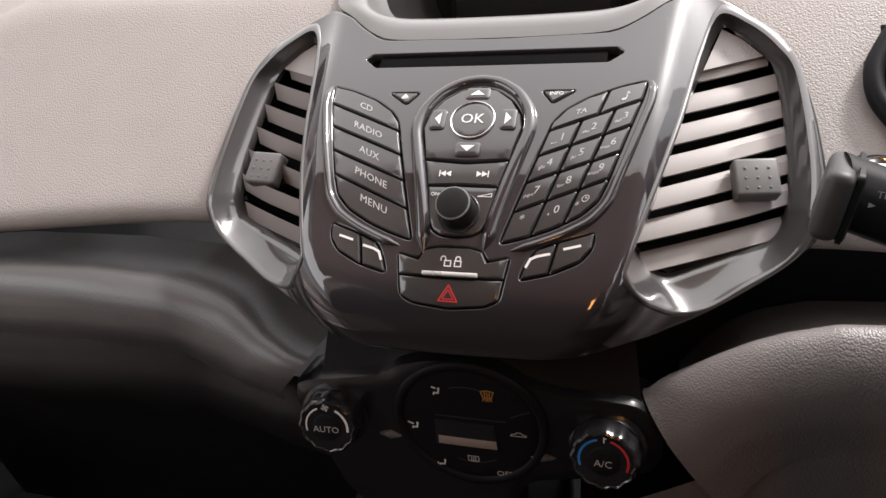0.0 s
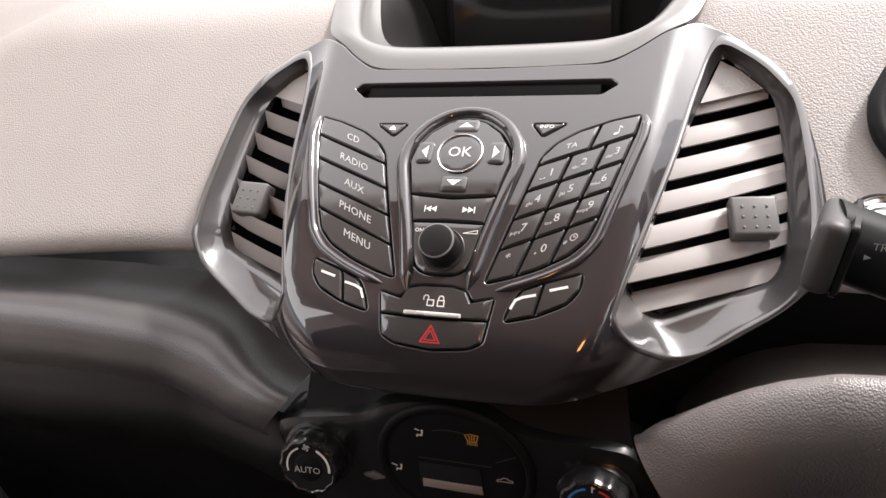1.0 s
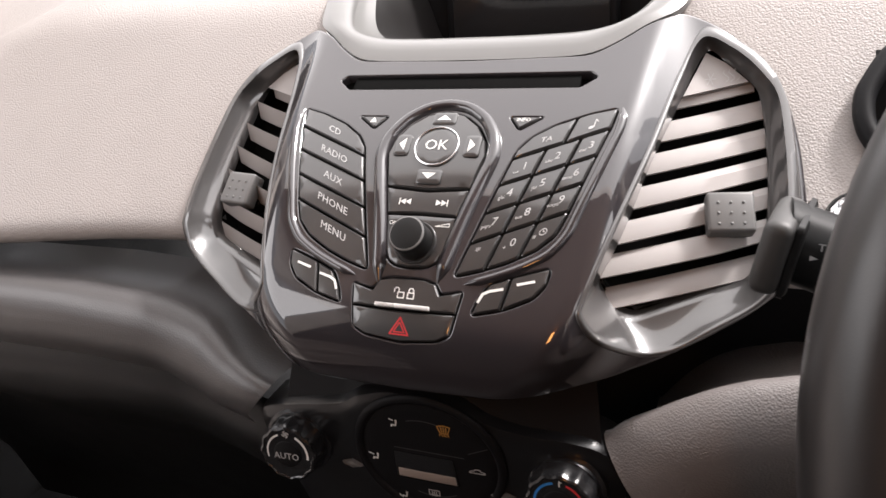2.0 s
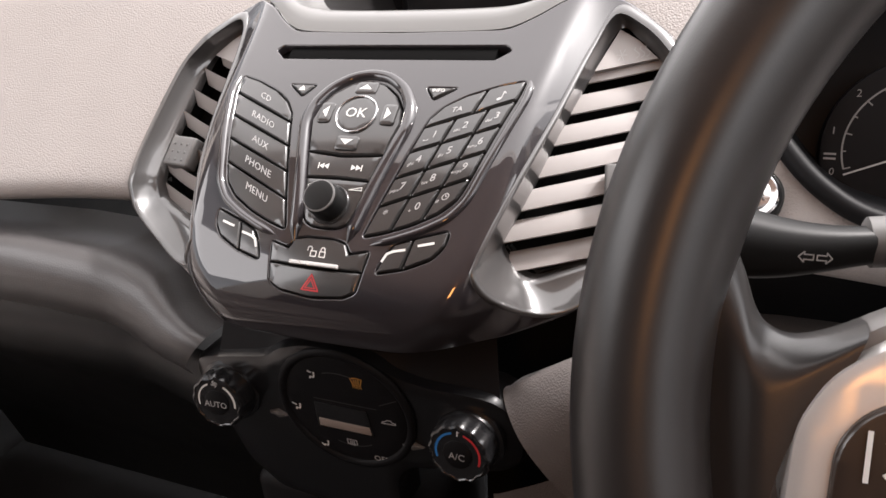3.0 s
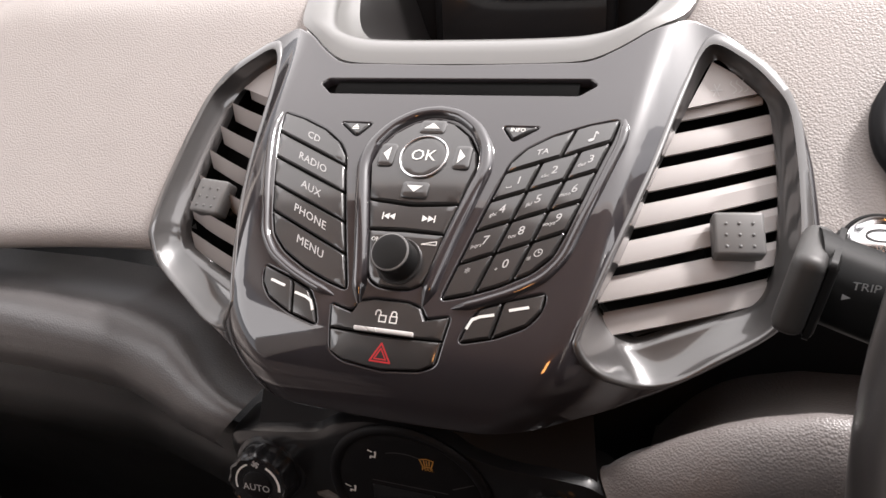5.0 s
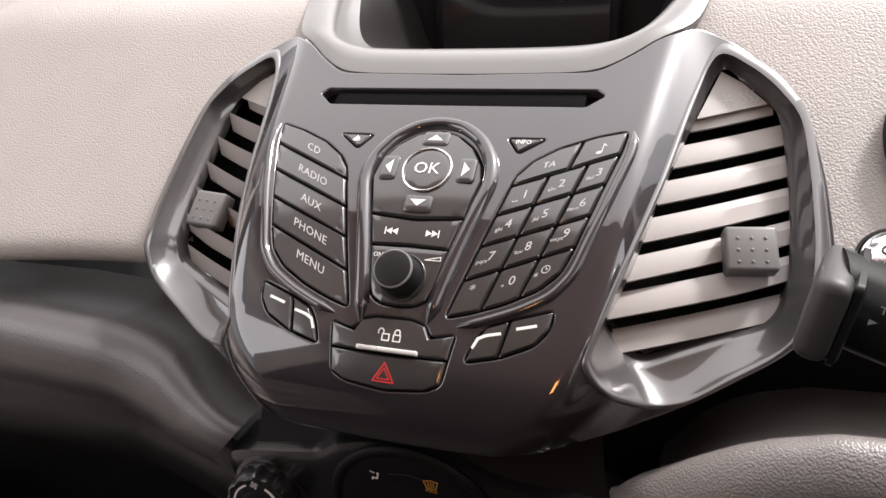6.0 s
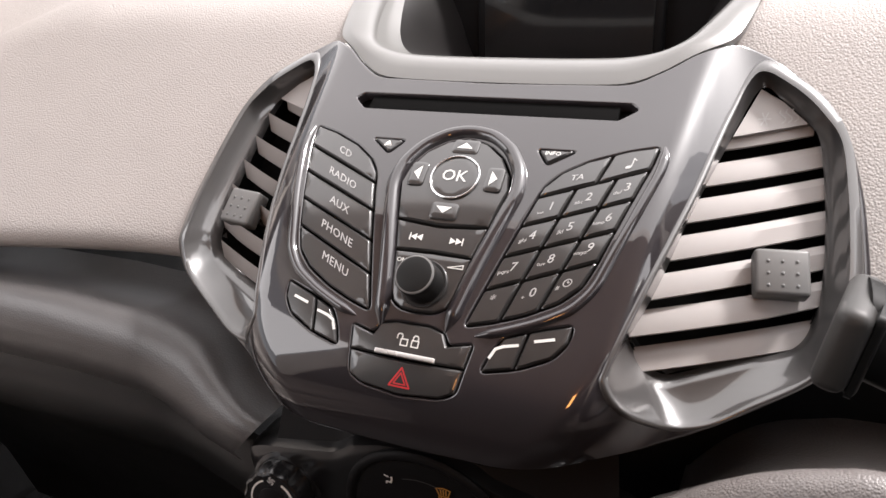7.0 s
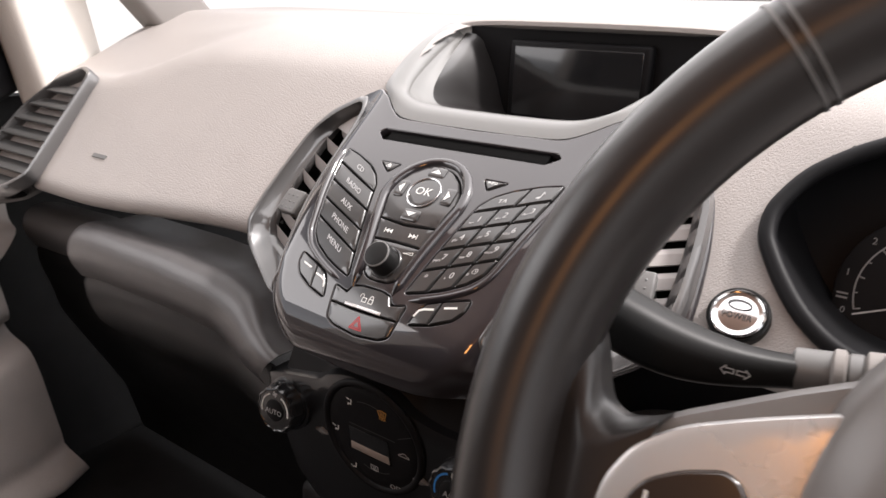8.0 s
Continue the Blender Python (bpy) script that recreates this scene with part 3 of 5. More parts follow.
sheet("disc_mouth", mm([(-74, 626.3), (74, 626.5), (74, 632.7), (-74, 632.7)]), [], on_face, M_GAP, stack, h=-0.0022, skirt=0.010, r=0.0003, step=0.01, label="black disc slot")


def key(name, outline, label="", h=0.0004, r=0.0010, corner=0.0012, mat=None, dome=0.0006):
    return sheet(name, rounded(mm(outline), corner), [], on_face, mat or M_KEY, stack, h=h, skirt=0.005, r=r, step=0.0035, fine=0.0025, dome=dome, label=label)


def clip_poly(poly, a, b, keep_left=True):
    """The part of an outline on one side of the line a-b."""
    out = []
    s = lambda p: ((b[0] - a[0]) * (p[1] - a[1]) - (b[1] - a[1]) * (p[0] - a[0])) * (1 if keep_left else -1)
    for i, p in enumerate(poly):
        q = poly[(i + 1) % len(poly)]
        sp, sq = s(p), s(q)
        if sp >= 0:
            out.append(p)
        if sp * sq < 0:
            t = sp / (sp - sq)
            out.append((p[0] + (q[0] - p[0]) * t, p[1] + (q[1] - p[1]) * t))
    return out


def offset_mm(poly, d):
    """Moves an (x, z) outline inwards by d millimetres along the face."""
    p = inset(ccw(mm(poly)), d / 1000)
    return [(float(x) * 1000, float(z_of(s)) * 1000) for x, s in p]


ROWS = [((46, 596), (97, 609)), ((41.3, 585), (92, 598.3)), ((36.2, 573.2), (86.8, 587)), ((31, 560.5), (81.5, 575.5))]


def shifted(line, d):
    return tuple((x, z + d) for x, z in line)


def rows_of(poly):
    """The five strips between the row lines."""
    out = []
    for i in range(5):
        p = offset_mm(poly, 0.7)
        if i > 0:
            a, b = shifted(ROWS[i - 1], -0.32)
            p = clip_poly(p, a, b, False)
        if i < 4:
            a, b = shifted(ROWS[i], 0.32)
            p = clip_poly(p, a, b, True)
        out.append(p)
    return out


SLOPE = 13.3 / 51 * 1.72
words = ("CD", "RADIO", "AUX", "PHONE", "MENU")
for i, p in enumerate(rows_of(GROUP)):
    k = key("menu_button", flip(p), "")
    mid = [(71.5, 606.6), (66, 596), (61.5, 585.2), (57, 573.8), (52, 561.8)][i]
    printed("lettering", glyphs(words[i], 0.0066, 1.05), mm([(-mid[0], mid[1])])[0], on_face, M_GREYPRINT, k, shear=-SLOPE, lean=-0.12, h=0.0012)
# keypad
COL1, COL2, COLT = ((43, 553), (63, 599)), ((59.5, 557), (81.5, 604.5)), ((71.5, 600), (77.5, 613))


def side_shift(line, d):
    return tuple((x + d, z) for x, z in line)


pads = (("TA", "NOTE"), ("1", "2", "3"), ("4", "5", "6"), ("7", "8", "9"), ("*", "0", "CLOCK"))
DIGITS = {"1": (54, 593), "2": (71, 597.5), "3": (88, 602), "4": (48.5, 582), "5": (65.5, 586.5), "6": (82.5, 591), "7": (43, 570), "8": (60, 574.5), "9": (77, 580), "*": (36.5, 557.5), "0": (55, 562), "CLOCK": (70, 567), "TA": (63, 604), "NOTE": (87.5, 610.5)}
small = {"2": "abc", "3": "def", "4": "ghi", "5": "jkl", "6": "mno", "7": "pqrs", "8": "tuv", "9": "wxyz", "0": "+", "CLOCK": "#"}


def note_shape(k=1.0):
    d = [(0.9 * math.cos(a) * k - 0.6 * k, 0.65 * math.sin(a) * k - 1.6 * k) for a in np.linspace(0, 2 * math.pi, 13)[:-1]]
    return joined((d, [list(range(12))]), stroke([(0.2 * k, -1.5 * k), (0.2 * k, 1.8 * k), (1.1 * k, 0.7 * k)], 0.35 * k))


def clock_shape(k=1.0):
    return joined(moved(arc_band(1.3, 0.3, 0, 360), 0, 0, k), stroke([(0, 0.8 * k), (0, 0), (0.6 * k, 0)], 0.28 * k))


for i, p in enumerate(rows_of(GROUP)):
    lines = [COLT] if i == 0 else [COL1, COL2]
    for j, word in enumerate(pads[i]):
        q = p
        if j > 0:
            a, b = side_shift(lines[j - 1], 0.45)
            q = clip_poly(q, a, b, False)
        if j < len(lines):
            a, b = side_shift(lines[j], -0.45)
            q = clip_poly(q, a, b, True)
        k = key("keypad_key", q)
        cx, cz = DIGITS[word]
        at = mm([(cx, cz)])[0]
        if word == "NOTE":
            shp = note_shape(0.0016)
        elif word == "CLOCK":
            shp = clock_shape(0.0014)
        else:
            shp = glyphs(word, 0.0066 if len(word) == 1 else 0.005)
        printed("lettering", shp, at, on_face, M_GREYPRINT, k, shear=SLOPE * 0.6, lean=0.15, h=0.0012)
        if word in small:
            printed("lettering", glyphs(small[word], 0.0030), mm([(cx - 4.2, cz - 2.2)])[0], on_face, M_GREYPRINT, k, shear=SLOPE * 0.6, lean=0.15, h=0.0012)
        if word == "1":
            printed("lettering", stroke([(-0.0012, 0.0006), (-0.0012, 0), (0.0012, 0), (0.0012, 0.0006)], 0.0004), mm([(cx - 4.6, cz - 2.8)])[0], on_face, M_GREYPRINT, k, shear=SLOPE * 0.6, h=0.0012)

# dial unit
U = offset_mm(UNIT, 0.7)
dial_line = [(-40, 583.6), (-20, 582.7), (0, 581.6), (20, 582.7), (40, 583.6)]
prev_line = [(-40, 570.6), (0, 571.6), (40, 570.6)]


def above(poly, curve, d, up=True):
    """Keeps what lies over (or under) a bowed line."""
    zc = lambda x: np.interp(x, [c[0] for c in curve], [c[1] for c in curve]) + d
    p = [(x, z) for x, z in zip(*[np.array(dense(ccw(poly), 1.0))[:, k] for k in (0, 1)])]
    # order the kept run so that it starts after the cut
    n = len(p)
    keep = [(q[1] > zc(q[0])) == up for q in p]
    starts = [i for i in range(n) if keep[i] and not keep[i - 1]]
    i0 = starts[0]
    run = []
    while keep[i0 % n] and len(run) < n:
        run.append(p[i0 % n])
        i0 += 1
    xa, xb = run[-1][0], run[0][0]
    run += [(xa + (xb - xa) * t, float(zc(xa + (xb - xa) * t))) for t in np.linspace(0, 1, 14)]
    return run


dial_pad = above(U, dial_line, 0.4)
mid_pad = above(above(U, dial_line, -0.4, False), prev_line, 0.35)
low_pad = above(U, prev_line, -0.35, False)
dial = key("dial_button", dial_pad, "satin black four-way dial", corner=0.0002, dome=0.0018)
ok_at = mm([(0, 600)])[0]
OK_R = 0.0128
for nm, r0, hh, mt in (("ok_button", OK_R, 0.0026, M_KEY),):
    circ = [(ok_at[0] + r0 * math.cos(a), ok_at[1] + r0 * math.sin(a)) for a in np.linspace(0, 2 * math.pi, 41)[:-1]]
    okb = sheet(nm, circ, [], on_face, mt, stack, h=hh, skirt=0.002, r=0.0008, step=0.004, fine=0.002, dome=0.0004)
ringp = [(ok_at[0] + (OK_R + 0.0004) * math.cos(a), ok_at[1] + (OK_R + 0.0004) * math.sin(a)) for a in np.linspace(0, 2 * math.pi, 49)[:-1]]
rp = on_face(ringp, 0.0026)
sweep(rp, [(0.0006 * math.cos(a), 0.0007 * math.sin(a)) for a in np.linspace(0, 2 * math.pi, 9)[:-1]], M_CHROME, "chrome_ring", okb, up=lambda i: (0, -0.6, 0.8), closed=True, label="thin chrome ring")
printed("lettering", glyphs("OK", 0.0098, 1.0), ok_at, on_face, M_WHITE, okb, h=0.0033)


def tri_shape(w, t, turn):
    c, s = math.cos(radians(turn)), math.sin(radians(turn))
    return [(x * c - y * s, x * s + y * c) for x, y in ((-w / 2, -t / 2), (w / 2, -t / 2), (0, t / 2))], [(0, 1, 2)]


for dx, ds, turn in ((0, 0.0205, 0), (0, -0.0205, 180), (-0.0215, 0.0005, 90), (0.0215, 0.0005, -90)):
    arrow = (ok_at[0] + dx, ok_at[1] + ds)
    w, t = (0.016, 0.0105) if dx == 0 else (0.0105, 0.016)
    padq = rounded([(arrow[0] - w / 2, arrow[1] - t / 2), (arrow[0] + w / 2, arrow[1] - t / 2), (arrow[0] + w / 2, arrow[1] + t / 2), (arrow[0] - w / 2, arrow[1] + t / 2)], 0.003)
    pd = sheet("arrow_pad", padq, [], on_face, M_KEY, dial, h=0.0030, skirt=0.001, r=0.0022, step=0.003, fine=0.0015)
    printed("arrow", tri_shape(0.0088, 0.0038, turn), arrow, on_face, M_WHITE, pd, h=0.0033)
skip = key("skip_button", mid_pad, "satin black skip button", corner=0.0002)
for sx, sgn in ((-0.0108, -1), (0.0108, 1)):
    c = mm([(0, 576.5)])[0]
    shp = joined(*[moved(tri_shape(0.0036, 0.0032, -90 * sgn), sgn * d, 0) for d in (-0.0016, 0.0016)], stroke([(sgn * 0.0036, -0.0018), (sgn * 0.0036, 0.0018)], 0.0006))
    printed("arrow", shp, (sx, c[1]), on_face, M_WHITE, skip, shear=0.0, h=0.0013)
vol = key("volume_plate", low_pad, "satin black plate round the volume knob", corner=0.0002, dome=0.0003)
printed("lettering", glyphs("ON/OFF", 0.0033), mm([(-12.0, 567.3)])[0], on_face, M_WHITE, vol, h=0.0010)
printed("wedge", joined(stroke([(-0.004, -0.0008), (0.004, -0.0008), (0.004, 0.0012), (-0.004, -0.0008)], 0.0004)), mm([(14.0, 567.3)])[0], on_face, M_WHITE, vol, h=0.0010)
kc = on_face(mm([(0, 559.6)]), 0.0)[0]
kn = Vector(on_face(mm([(0, 559.6)]), 1.0)[0] - kc)
knob = lathe([(0.0125, -0.002), (0.0125, 0.0012), (0.0120, 0.0018), (0.0112, 0.0015)], kc, kn, M_KEY, "volume_knob", stack, label="black volume knob with a thin bright edge")
lathe([(0.0106, 0.001), (0.0104, 0.010), (0.0102, 0.0128), (0.0098, 0.0138)], kc, kn, M_RUBBER, "knob_skirt", knob)
lathe([(0.0099, 0.0136), (0.0098, 0.0144), (0.0092, 0.0147)], kc, kn, M_TAB, "bright_edge", knob)
lathe([(0.0094, 0.014), (0.0090, 0.0148), (0.0075, 0.0152), (0.004, 0.0155), (0.0005, 0.0156)], kc, kn, M_RUBBER, "knob_cap", knob)
# eject, info
for side, word in ((-1, "EJECT"), (1, "INFO")):
    q = offset_mm(TRI if side > 0 else flip(TRI), 0.6)
    k = key("corner_button", q, "small satin black corner button", corner=0.0018)
    c = mm([(side * 47.3, 612.0)])[0]
    shp = glyphs("INFO", 0.0036) if side > 0 else joined(tri_shape(0.0042, 0.0026, 0), moved(stroke([(-0.0021, 0), (0.0021, 0)], 0.0006), 0, -0.0022))
    printed("lettering", shp, c, on_face, M_WHITE, k, h=0.0011)
# call buttons
for side in (1, -1):
    P = offset_mm(PHONE, 0.7)
    a, b = (53.0, 533.0), (57.5, 550.0)
    for half in (False, True):
        q = clip_poly(P, *side_shift((a, b), 0.4 if not half else -0.4), half)
        k = key("call_button", q if side > 0 else flip(q), corner=0.0008)
        mid = mm([(side * (47.5 if half else 65.2), 540.6 if half else 546.0)])[0]
        if half:
            shp = [(side * x, y) for x, y in ((-0.006, -0.004), (-0.004, 0.0004), (-0.0005, 0.0022), (0.006, 0.0038))]
        else:
            shp = [(side * x, y) for x, y in ((-0.0042, -0.0005), (0.0042, 0.0018))]
        printed("handset_mark", stroke(shp, 0.0014), mid, on_face, M_WHITE, k, h=0.0012)
# lock and hazard
L = offset_mm(LOCK, 0.6)
div = [(-40, 531.8), (0, 531.2), (40, 531.8)]
lock = key("lock_button", above(L, div, 0.3), "satin black door lock button", corner=0.0003)
haz = key("hazard_button", above(L, div, -0.3, False), "satin black hazard button with a red triangle", corner=0.0003)


def padlock(k, open_):
    body = [(-1.6 * k, -2.4 * k), (1.6 * k, -2.4 * k), (1.6 * k, 0.4 * k), (-1.6 * k, 0.4 * k)]
    sh = [(-1.2, 0.4), (-1.2, 1.8), (-0.6, 2.6), (0.6, 2.6), (1.2, 1.8), (1.2, 0.4)]
    if open_:
        sh = [(x - 2.4, y) for x, y in sh]
    return joined(stroke(body + body[:1], 0.55 * k), stroke([(x * k, y * k) for x, y in sh], 0.55 * k))


lm = mm([(0, 538.3)])[0]
printed("padlock_mark", moved(padlock(0.0011, True), -0.0020, 0), lm, on_face, M_WHITE, lock, h=0.0012)
printed("padlock_mark", moved(padlock(0.0011, False), 0.0038, 0), lm, on_face, M_WHITE, lock, h=0.0012)
bar = sheet("silver_bar", rounded(mm([(-16, 531.9), (15.6, 531.9), (15.6, 533.7), (-16, 533.7)]), 0.0006), [], on_face, M_SILVER, lock, h=0.0026, skirt=0.002, r=0.0006, step=0.006, fine=0.003, label="slim silver bar")
hm = mm([(0, 524.0)])[0]
tri = lambda k: [(k * math.cos(radians(a)), k * math.sin(radians(a)) * 0.95) for a in (90, 210, 330, 90)]
printed("hazard_triangle", joined(stroke(tri(0.0062), 0.0008), stroke(tri(0.0036), 0.0006)), (hm[0], hm[1] - 0.001), on_face, M_RED, haz, h=0.0012)
def ring_line(p, n=120):
    """A closed line through the (x, z) millimetre points, evenly divided, in metres."""
    q = np.array(p, float) / 1000
    k = len(q)
    out = []
    for i in range(k):
        a, b, c, d = q[i - 1], q[i], q[(i + 1) % k], q[(i + 2) % k]
        for t in np.arange(n // k + 1) / (n // k + 1):
            out.append(0.5 * (2 * b + (c - a) * t + (2 * a - 5 * b + 4 * c - d) * t ** 2 + (3 * b - a - 3 * c + d) * t ** 3))
    return np.array(out)


# glossy beads round the groups
line = [(-17, 541)] + [(-20.5, 556), (-24.8, 570), (-30, 584), (-35, 597), (-33, 605), (-25, 612.6), (-13, 617.6), (0, 619), (13, 617.6), (25, 612.6), (33, 605), (35, 597), (30, 584), (24.8, 570), (20.5, 556), (17, 543)]
ridge(mm(line), 0.0085, 0.0042, M_BEZEL, "gloss_bead", stack)
for side in (1, -1):
    ridge(mm([(side * x, z) for x, z in ((29, 543.5), (44, 547), (60, 552), (74, 558), (82.5, 566), (86, 574.5), (93, 590), (101.5, 608.5), (102.5, 614.5), (100.5, 619))]), 0.0055, 0.0026, M_BEZEL, "gloss_bead", stack)
    # a crest round the opening, then a glossy wall that slopes down to the slats
    foot, crest, deep = (ring_line(q) for q in (VENT_FOOT, VENT_LIP, VENT))
    bulge = 0.0008 + 0.0050 * np.clip((foot[:, 0] - crest[:, 0] + 0.001) / 0.006, 0, 1)
    low_y = -0.032 + 0.30 * deep[:, 0] + 1.1 * (deep[:, 1] - 0.57) + 0.7 * np.clip(0.545 - deep[:, 1], 0, 1)
    arc = lambda q: np.stack([q[:, 0], s_of(q[:, 1])], 1)
    pf, pc = on_face(arc(foot), -0.0025), on_face(arc(crest), bulge)
    pm = on_face(arc(foot * 0.5 + crest * 0.5), bulge * 1.05)
    pd = np.stack([deep[:, 0], low_y + 0.012, deep[:, 1]], 1)
    rows = [pf, pf * 0.35 + pm * 0.65 - np.array([0, 0.0006, 0]), pm, pm * 0.3 + pc * 0.7 - np.array([0, 0.0004, 0]), pc]
    for t in (0.06, 0.14, 0.35, 0.6, 0.85, 1.0):
        rows.append(pc + (pd - pc) * t + np.array([0, 0.0025 * math.sin(math.pi * t) + 0.0012 * min(1, t / 0.06), 0]))
    rows.append(pd + np.array([0, 0.016, 0]))
    rows = [[(side * x, y, z) for x, y, z in np.concatenate((r, r[:1]))] for r in rows]
    grid_mesh("vent_frame", rows if side > 0 else rows[::-1], M_FRAME, stack, "glossy sloped frame round the air vent", angle=60)


# ---- air vents in the centre stack ----
def vent_plane(x, z):
    return -0.032 + 0.30 * abs(x) + 1.1 * (z - 0.57) + 0.7 * max(0, 0.545 - z) + 0.007


def span(z, poly):
    """Where a level crosses an outline."""
    xs = []
    for (x0, z0), (x1, z1) in zip(poly, poly[1:] + poly[:1]):
        if (z0 > z) != (z1 > z):
            xs.append(x0 + (x1 - x0) * (z - z0) / (z1 - z0))
    return min(xs), max(xs)


def air_vent(side):
    v = thing("air_vent", "grey louvred air vent with a dotted thumb tab", "air vent", (side * 0.145, 0.03, 0.575), "centre air vents")
    ol = [(x / 1000, z / 1000) for x, z in VENT]
    # dark box behind
    back = [(side * x, vent_plane(x, z) + 0.030, z - 0.004) for x, z in ol]
    front = [(side * x, vent_plane(x, z) + 0.016, z) for x, z in ol]
    n = len(ol)
    wide = [(side * (0.145 + (x - 0.145) * 1.06), vent_plane(x, z) + 0.016, 0.58 + (z - 0.58) * 1.06) for x, z in ol]
    fs = [(i, (i + 1) % n, n + (i + 1) % n, n + i) for i in range(n)] + [list(range(n, 2 * n))]
    fs += [(2 * n + i, 2 * n + (i + 1) % n, (i + 1) % n, i) for i in range(n)]
    mesh_object("housing", front + back + wide, fs, M_GAP, v, "black inside of the vent")
    # cap at the top
    cap = [(x, z) for x, z in clip_poly(ol, (0.0, 0.6160 - 0.14 * 0.14), (1.0, 0.6160 + 0.86 * 0.14), True)]
    cv = [(side * x, vent_plane(x, z) + 0.004, z) for x, z in cap]
    lo = [(a, b + 0.004, c - 0.002) for a, b, c in cv]
    m = len(cap)
    mesh_object("top_cap", cv + lo, [list(range(m)), list(range(m, 2 * m))[::-1]] + [(i, (i + 1) % m, m + (i + 1) % m, m + i) for i in range(m)], M_SLAT, v)
    low = [(x, z) for x, z in clip_poly(ol, (0.0, 0.5185 - 0.14 * 0.17), (1.0, 0.5185 + 0.86 * 0.17), False)]
    cv = [(side * x, vent_plane(x, z) + 0.010, z) for x, z in low]
    lo = [(a, b + 0.004, c - 0.002) for a, b, c in cv]
    m = len(low)
    mesh_object("bottom_cap", cv + lo, [list(range(m)), list(range(m, 2 * m))[::-1]] + [(i, (i + 1) % m, m + (i + 1) % m, m + i) for i in range(m)], M_SLAT, v)
    if side > 0:
        waves = [stroke([(0.157 + d + 0.0018 * math.sin(k * 1.1), 0.6205 + k * 0.0011 + 0.10 * d) for k in range(6)], 0.0005) for d in (-0.004, -0.001, 0.002)]
        cold = [stroke([(0.1445 + 0.003 * math.cos(radians(a)), 0.622 + 0.003 * math.sin(radians(a))), (0.1445 - 0.003 * math.cos(radians(a)), 0.622 - 0.003 * math.sin(radians(a)))], 0.0005) for a in (0, 60, 120)]
        for shp, nm in ((joined(*waves), "heat_mark"), (joined(*cold), "cold_mark")):
            printed(nm, shp, (0, 0), lambda p, h: np.array([(a, vent_plane(a, b) + 0.004 - c, b) for (a, b), c in zip(np.asarray(p).reshape(-1, 2), np.broadcast_to(h, len(p)))]), M_GREYPRINT, v, h=0.0004)
    for z0, rise in ((0.6105, 0.14), (0.5965, 0.14), (0.5830, 0.145), (0.5695, 0.15), (0.5562, 0.155), (0.5425, 0.17), (0.5260, 0.18)):
        tilt = [(x, z - rise * (x - 0.14)) for x, z in ol]
        a, b = span(z0, tilt)
        a2, b2 = span(min(z0 + 0.006, 0.632), tilt)
        ch = 0.006 if z0 > 0.61 else 0.0104
        xa, xb = (max(a, a2) - 0.0045, min(b, b2) + 0.0040) if z0 > 0.53 else (min(a, a2) - 0.004, max(b, b2) + 0.002)
        if side < 0:
            xb -= 0.007
        cols = 10
        sect = [(0, -0.0008), (-0.0008, 0.0002), (0.0002, 0.0012), (ch * 0.5, 0.0072 * ch / 0.014 + 0.0010), (ch, 0.0115 * ch / 0.014), (ch, 0.0098 * ch / 0.014), (ch * 0.5, 0.0044 * ch / 0.014)]
        if side < 0:
            sect = [(dy * 0.10 - dz * 0.15, dz * 1.42) for dy, dz in sect]
        verts, faces = [], []
        for i in range(cols + 1):
            x = xa + (xb - xa) * i / cols
            bow = 0.0015 * math.sin(math.pi * i / cols)
            for dy, dz in sect:
                zx = z0 + rise * (x - 0.14)
                verts.append((side * x, vent_plane(x, zx) + (0.0105 if side > 0 else 0.0135) + dy - bow, zx + dz - 0.001))
        k = len(sect)
        for i in range(cols):
            for j in range(k):
                faces.append((i * k + j, i * k + (j + 1) % k, (i + 1) * k + (j + 1) % k, (i + 1) * k + j))
        faces += [list(range(k)), list(range(cols * k, cols * k + k))[::-1]]
        mesh_object("slat", verts, faces, M_SLAT, v, angle=25)
    tx, tz = (0.1600, 0.5625) if side > 0 else (0.1530, 0.5635)
    ty = vent_plane(tx, tz) - 0.0005
    rx = -43
    bm = bmesh.new()
    bmesh.ops.create_cube(bm, size=1.0)
    bmesh.ops.scale(bm, vec=(0.0245, 0.011, 0.0230), verts=bm.verts)
    bmesh.ops.bevel(bm, geom=list(bm.edges), offset=0.002, segments=3, affect="EDGES", profile=0.5)
    mt = pose(side * tx, ty, tz, rx, 0, side * 10)
    bmesh.ops.transform(bm, matrix=mt, verts=bm.verts)
    tab = part("tab", bm, M_TAB, v, "grey thumb tab with nine raised dots")
    box("tab_foot", (0.0240, 0.016, 0.012), (side * tx - side * 0.002, ty + 0.010, tz - 0.011), M_RUBBER, v, rot=(rx, 0, side * 10), bevel=0.0015)
    for i in range(3):
        for j in range(3):
            bm = bmesh.new()
            bmesh.ops.create_uvsphere(bm, u_segments=8, v_segments=5, radius=0.0010)
            bmesh.ops.transform(bm, matrix=mt @ pose((i - 1) * 0.0064, -0.0052, (j - 1) * 0.006 - 0.001), verts=bm.verts)
            part("dot", bm, M_TAB, tab)
    settle(v)
    return v


for side in (-1, 1):
    air_vent(side)
settle(stack)


# ---- display pod ----
pod = thing("display_pod", "satin grey hooded pod with a small dark display", "display", (0, 0.2, 0.62))
EDGE_TOP = [(126, 660), (108, 655.5), (95, 648.5), (77, 641), (50, 640.3), (20, 640)]


def on_bezel(x, z, h=-0.001):
    return Vector(on_face([(x / 1000, float(s_of(z / 1000)))], h)[0])


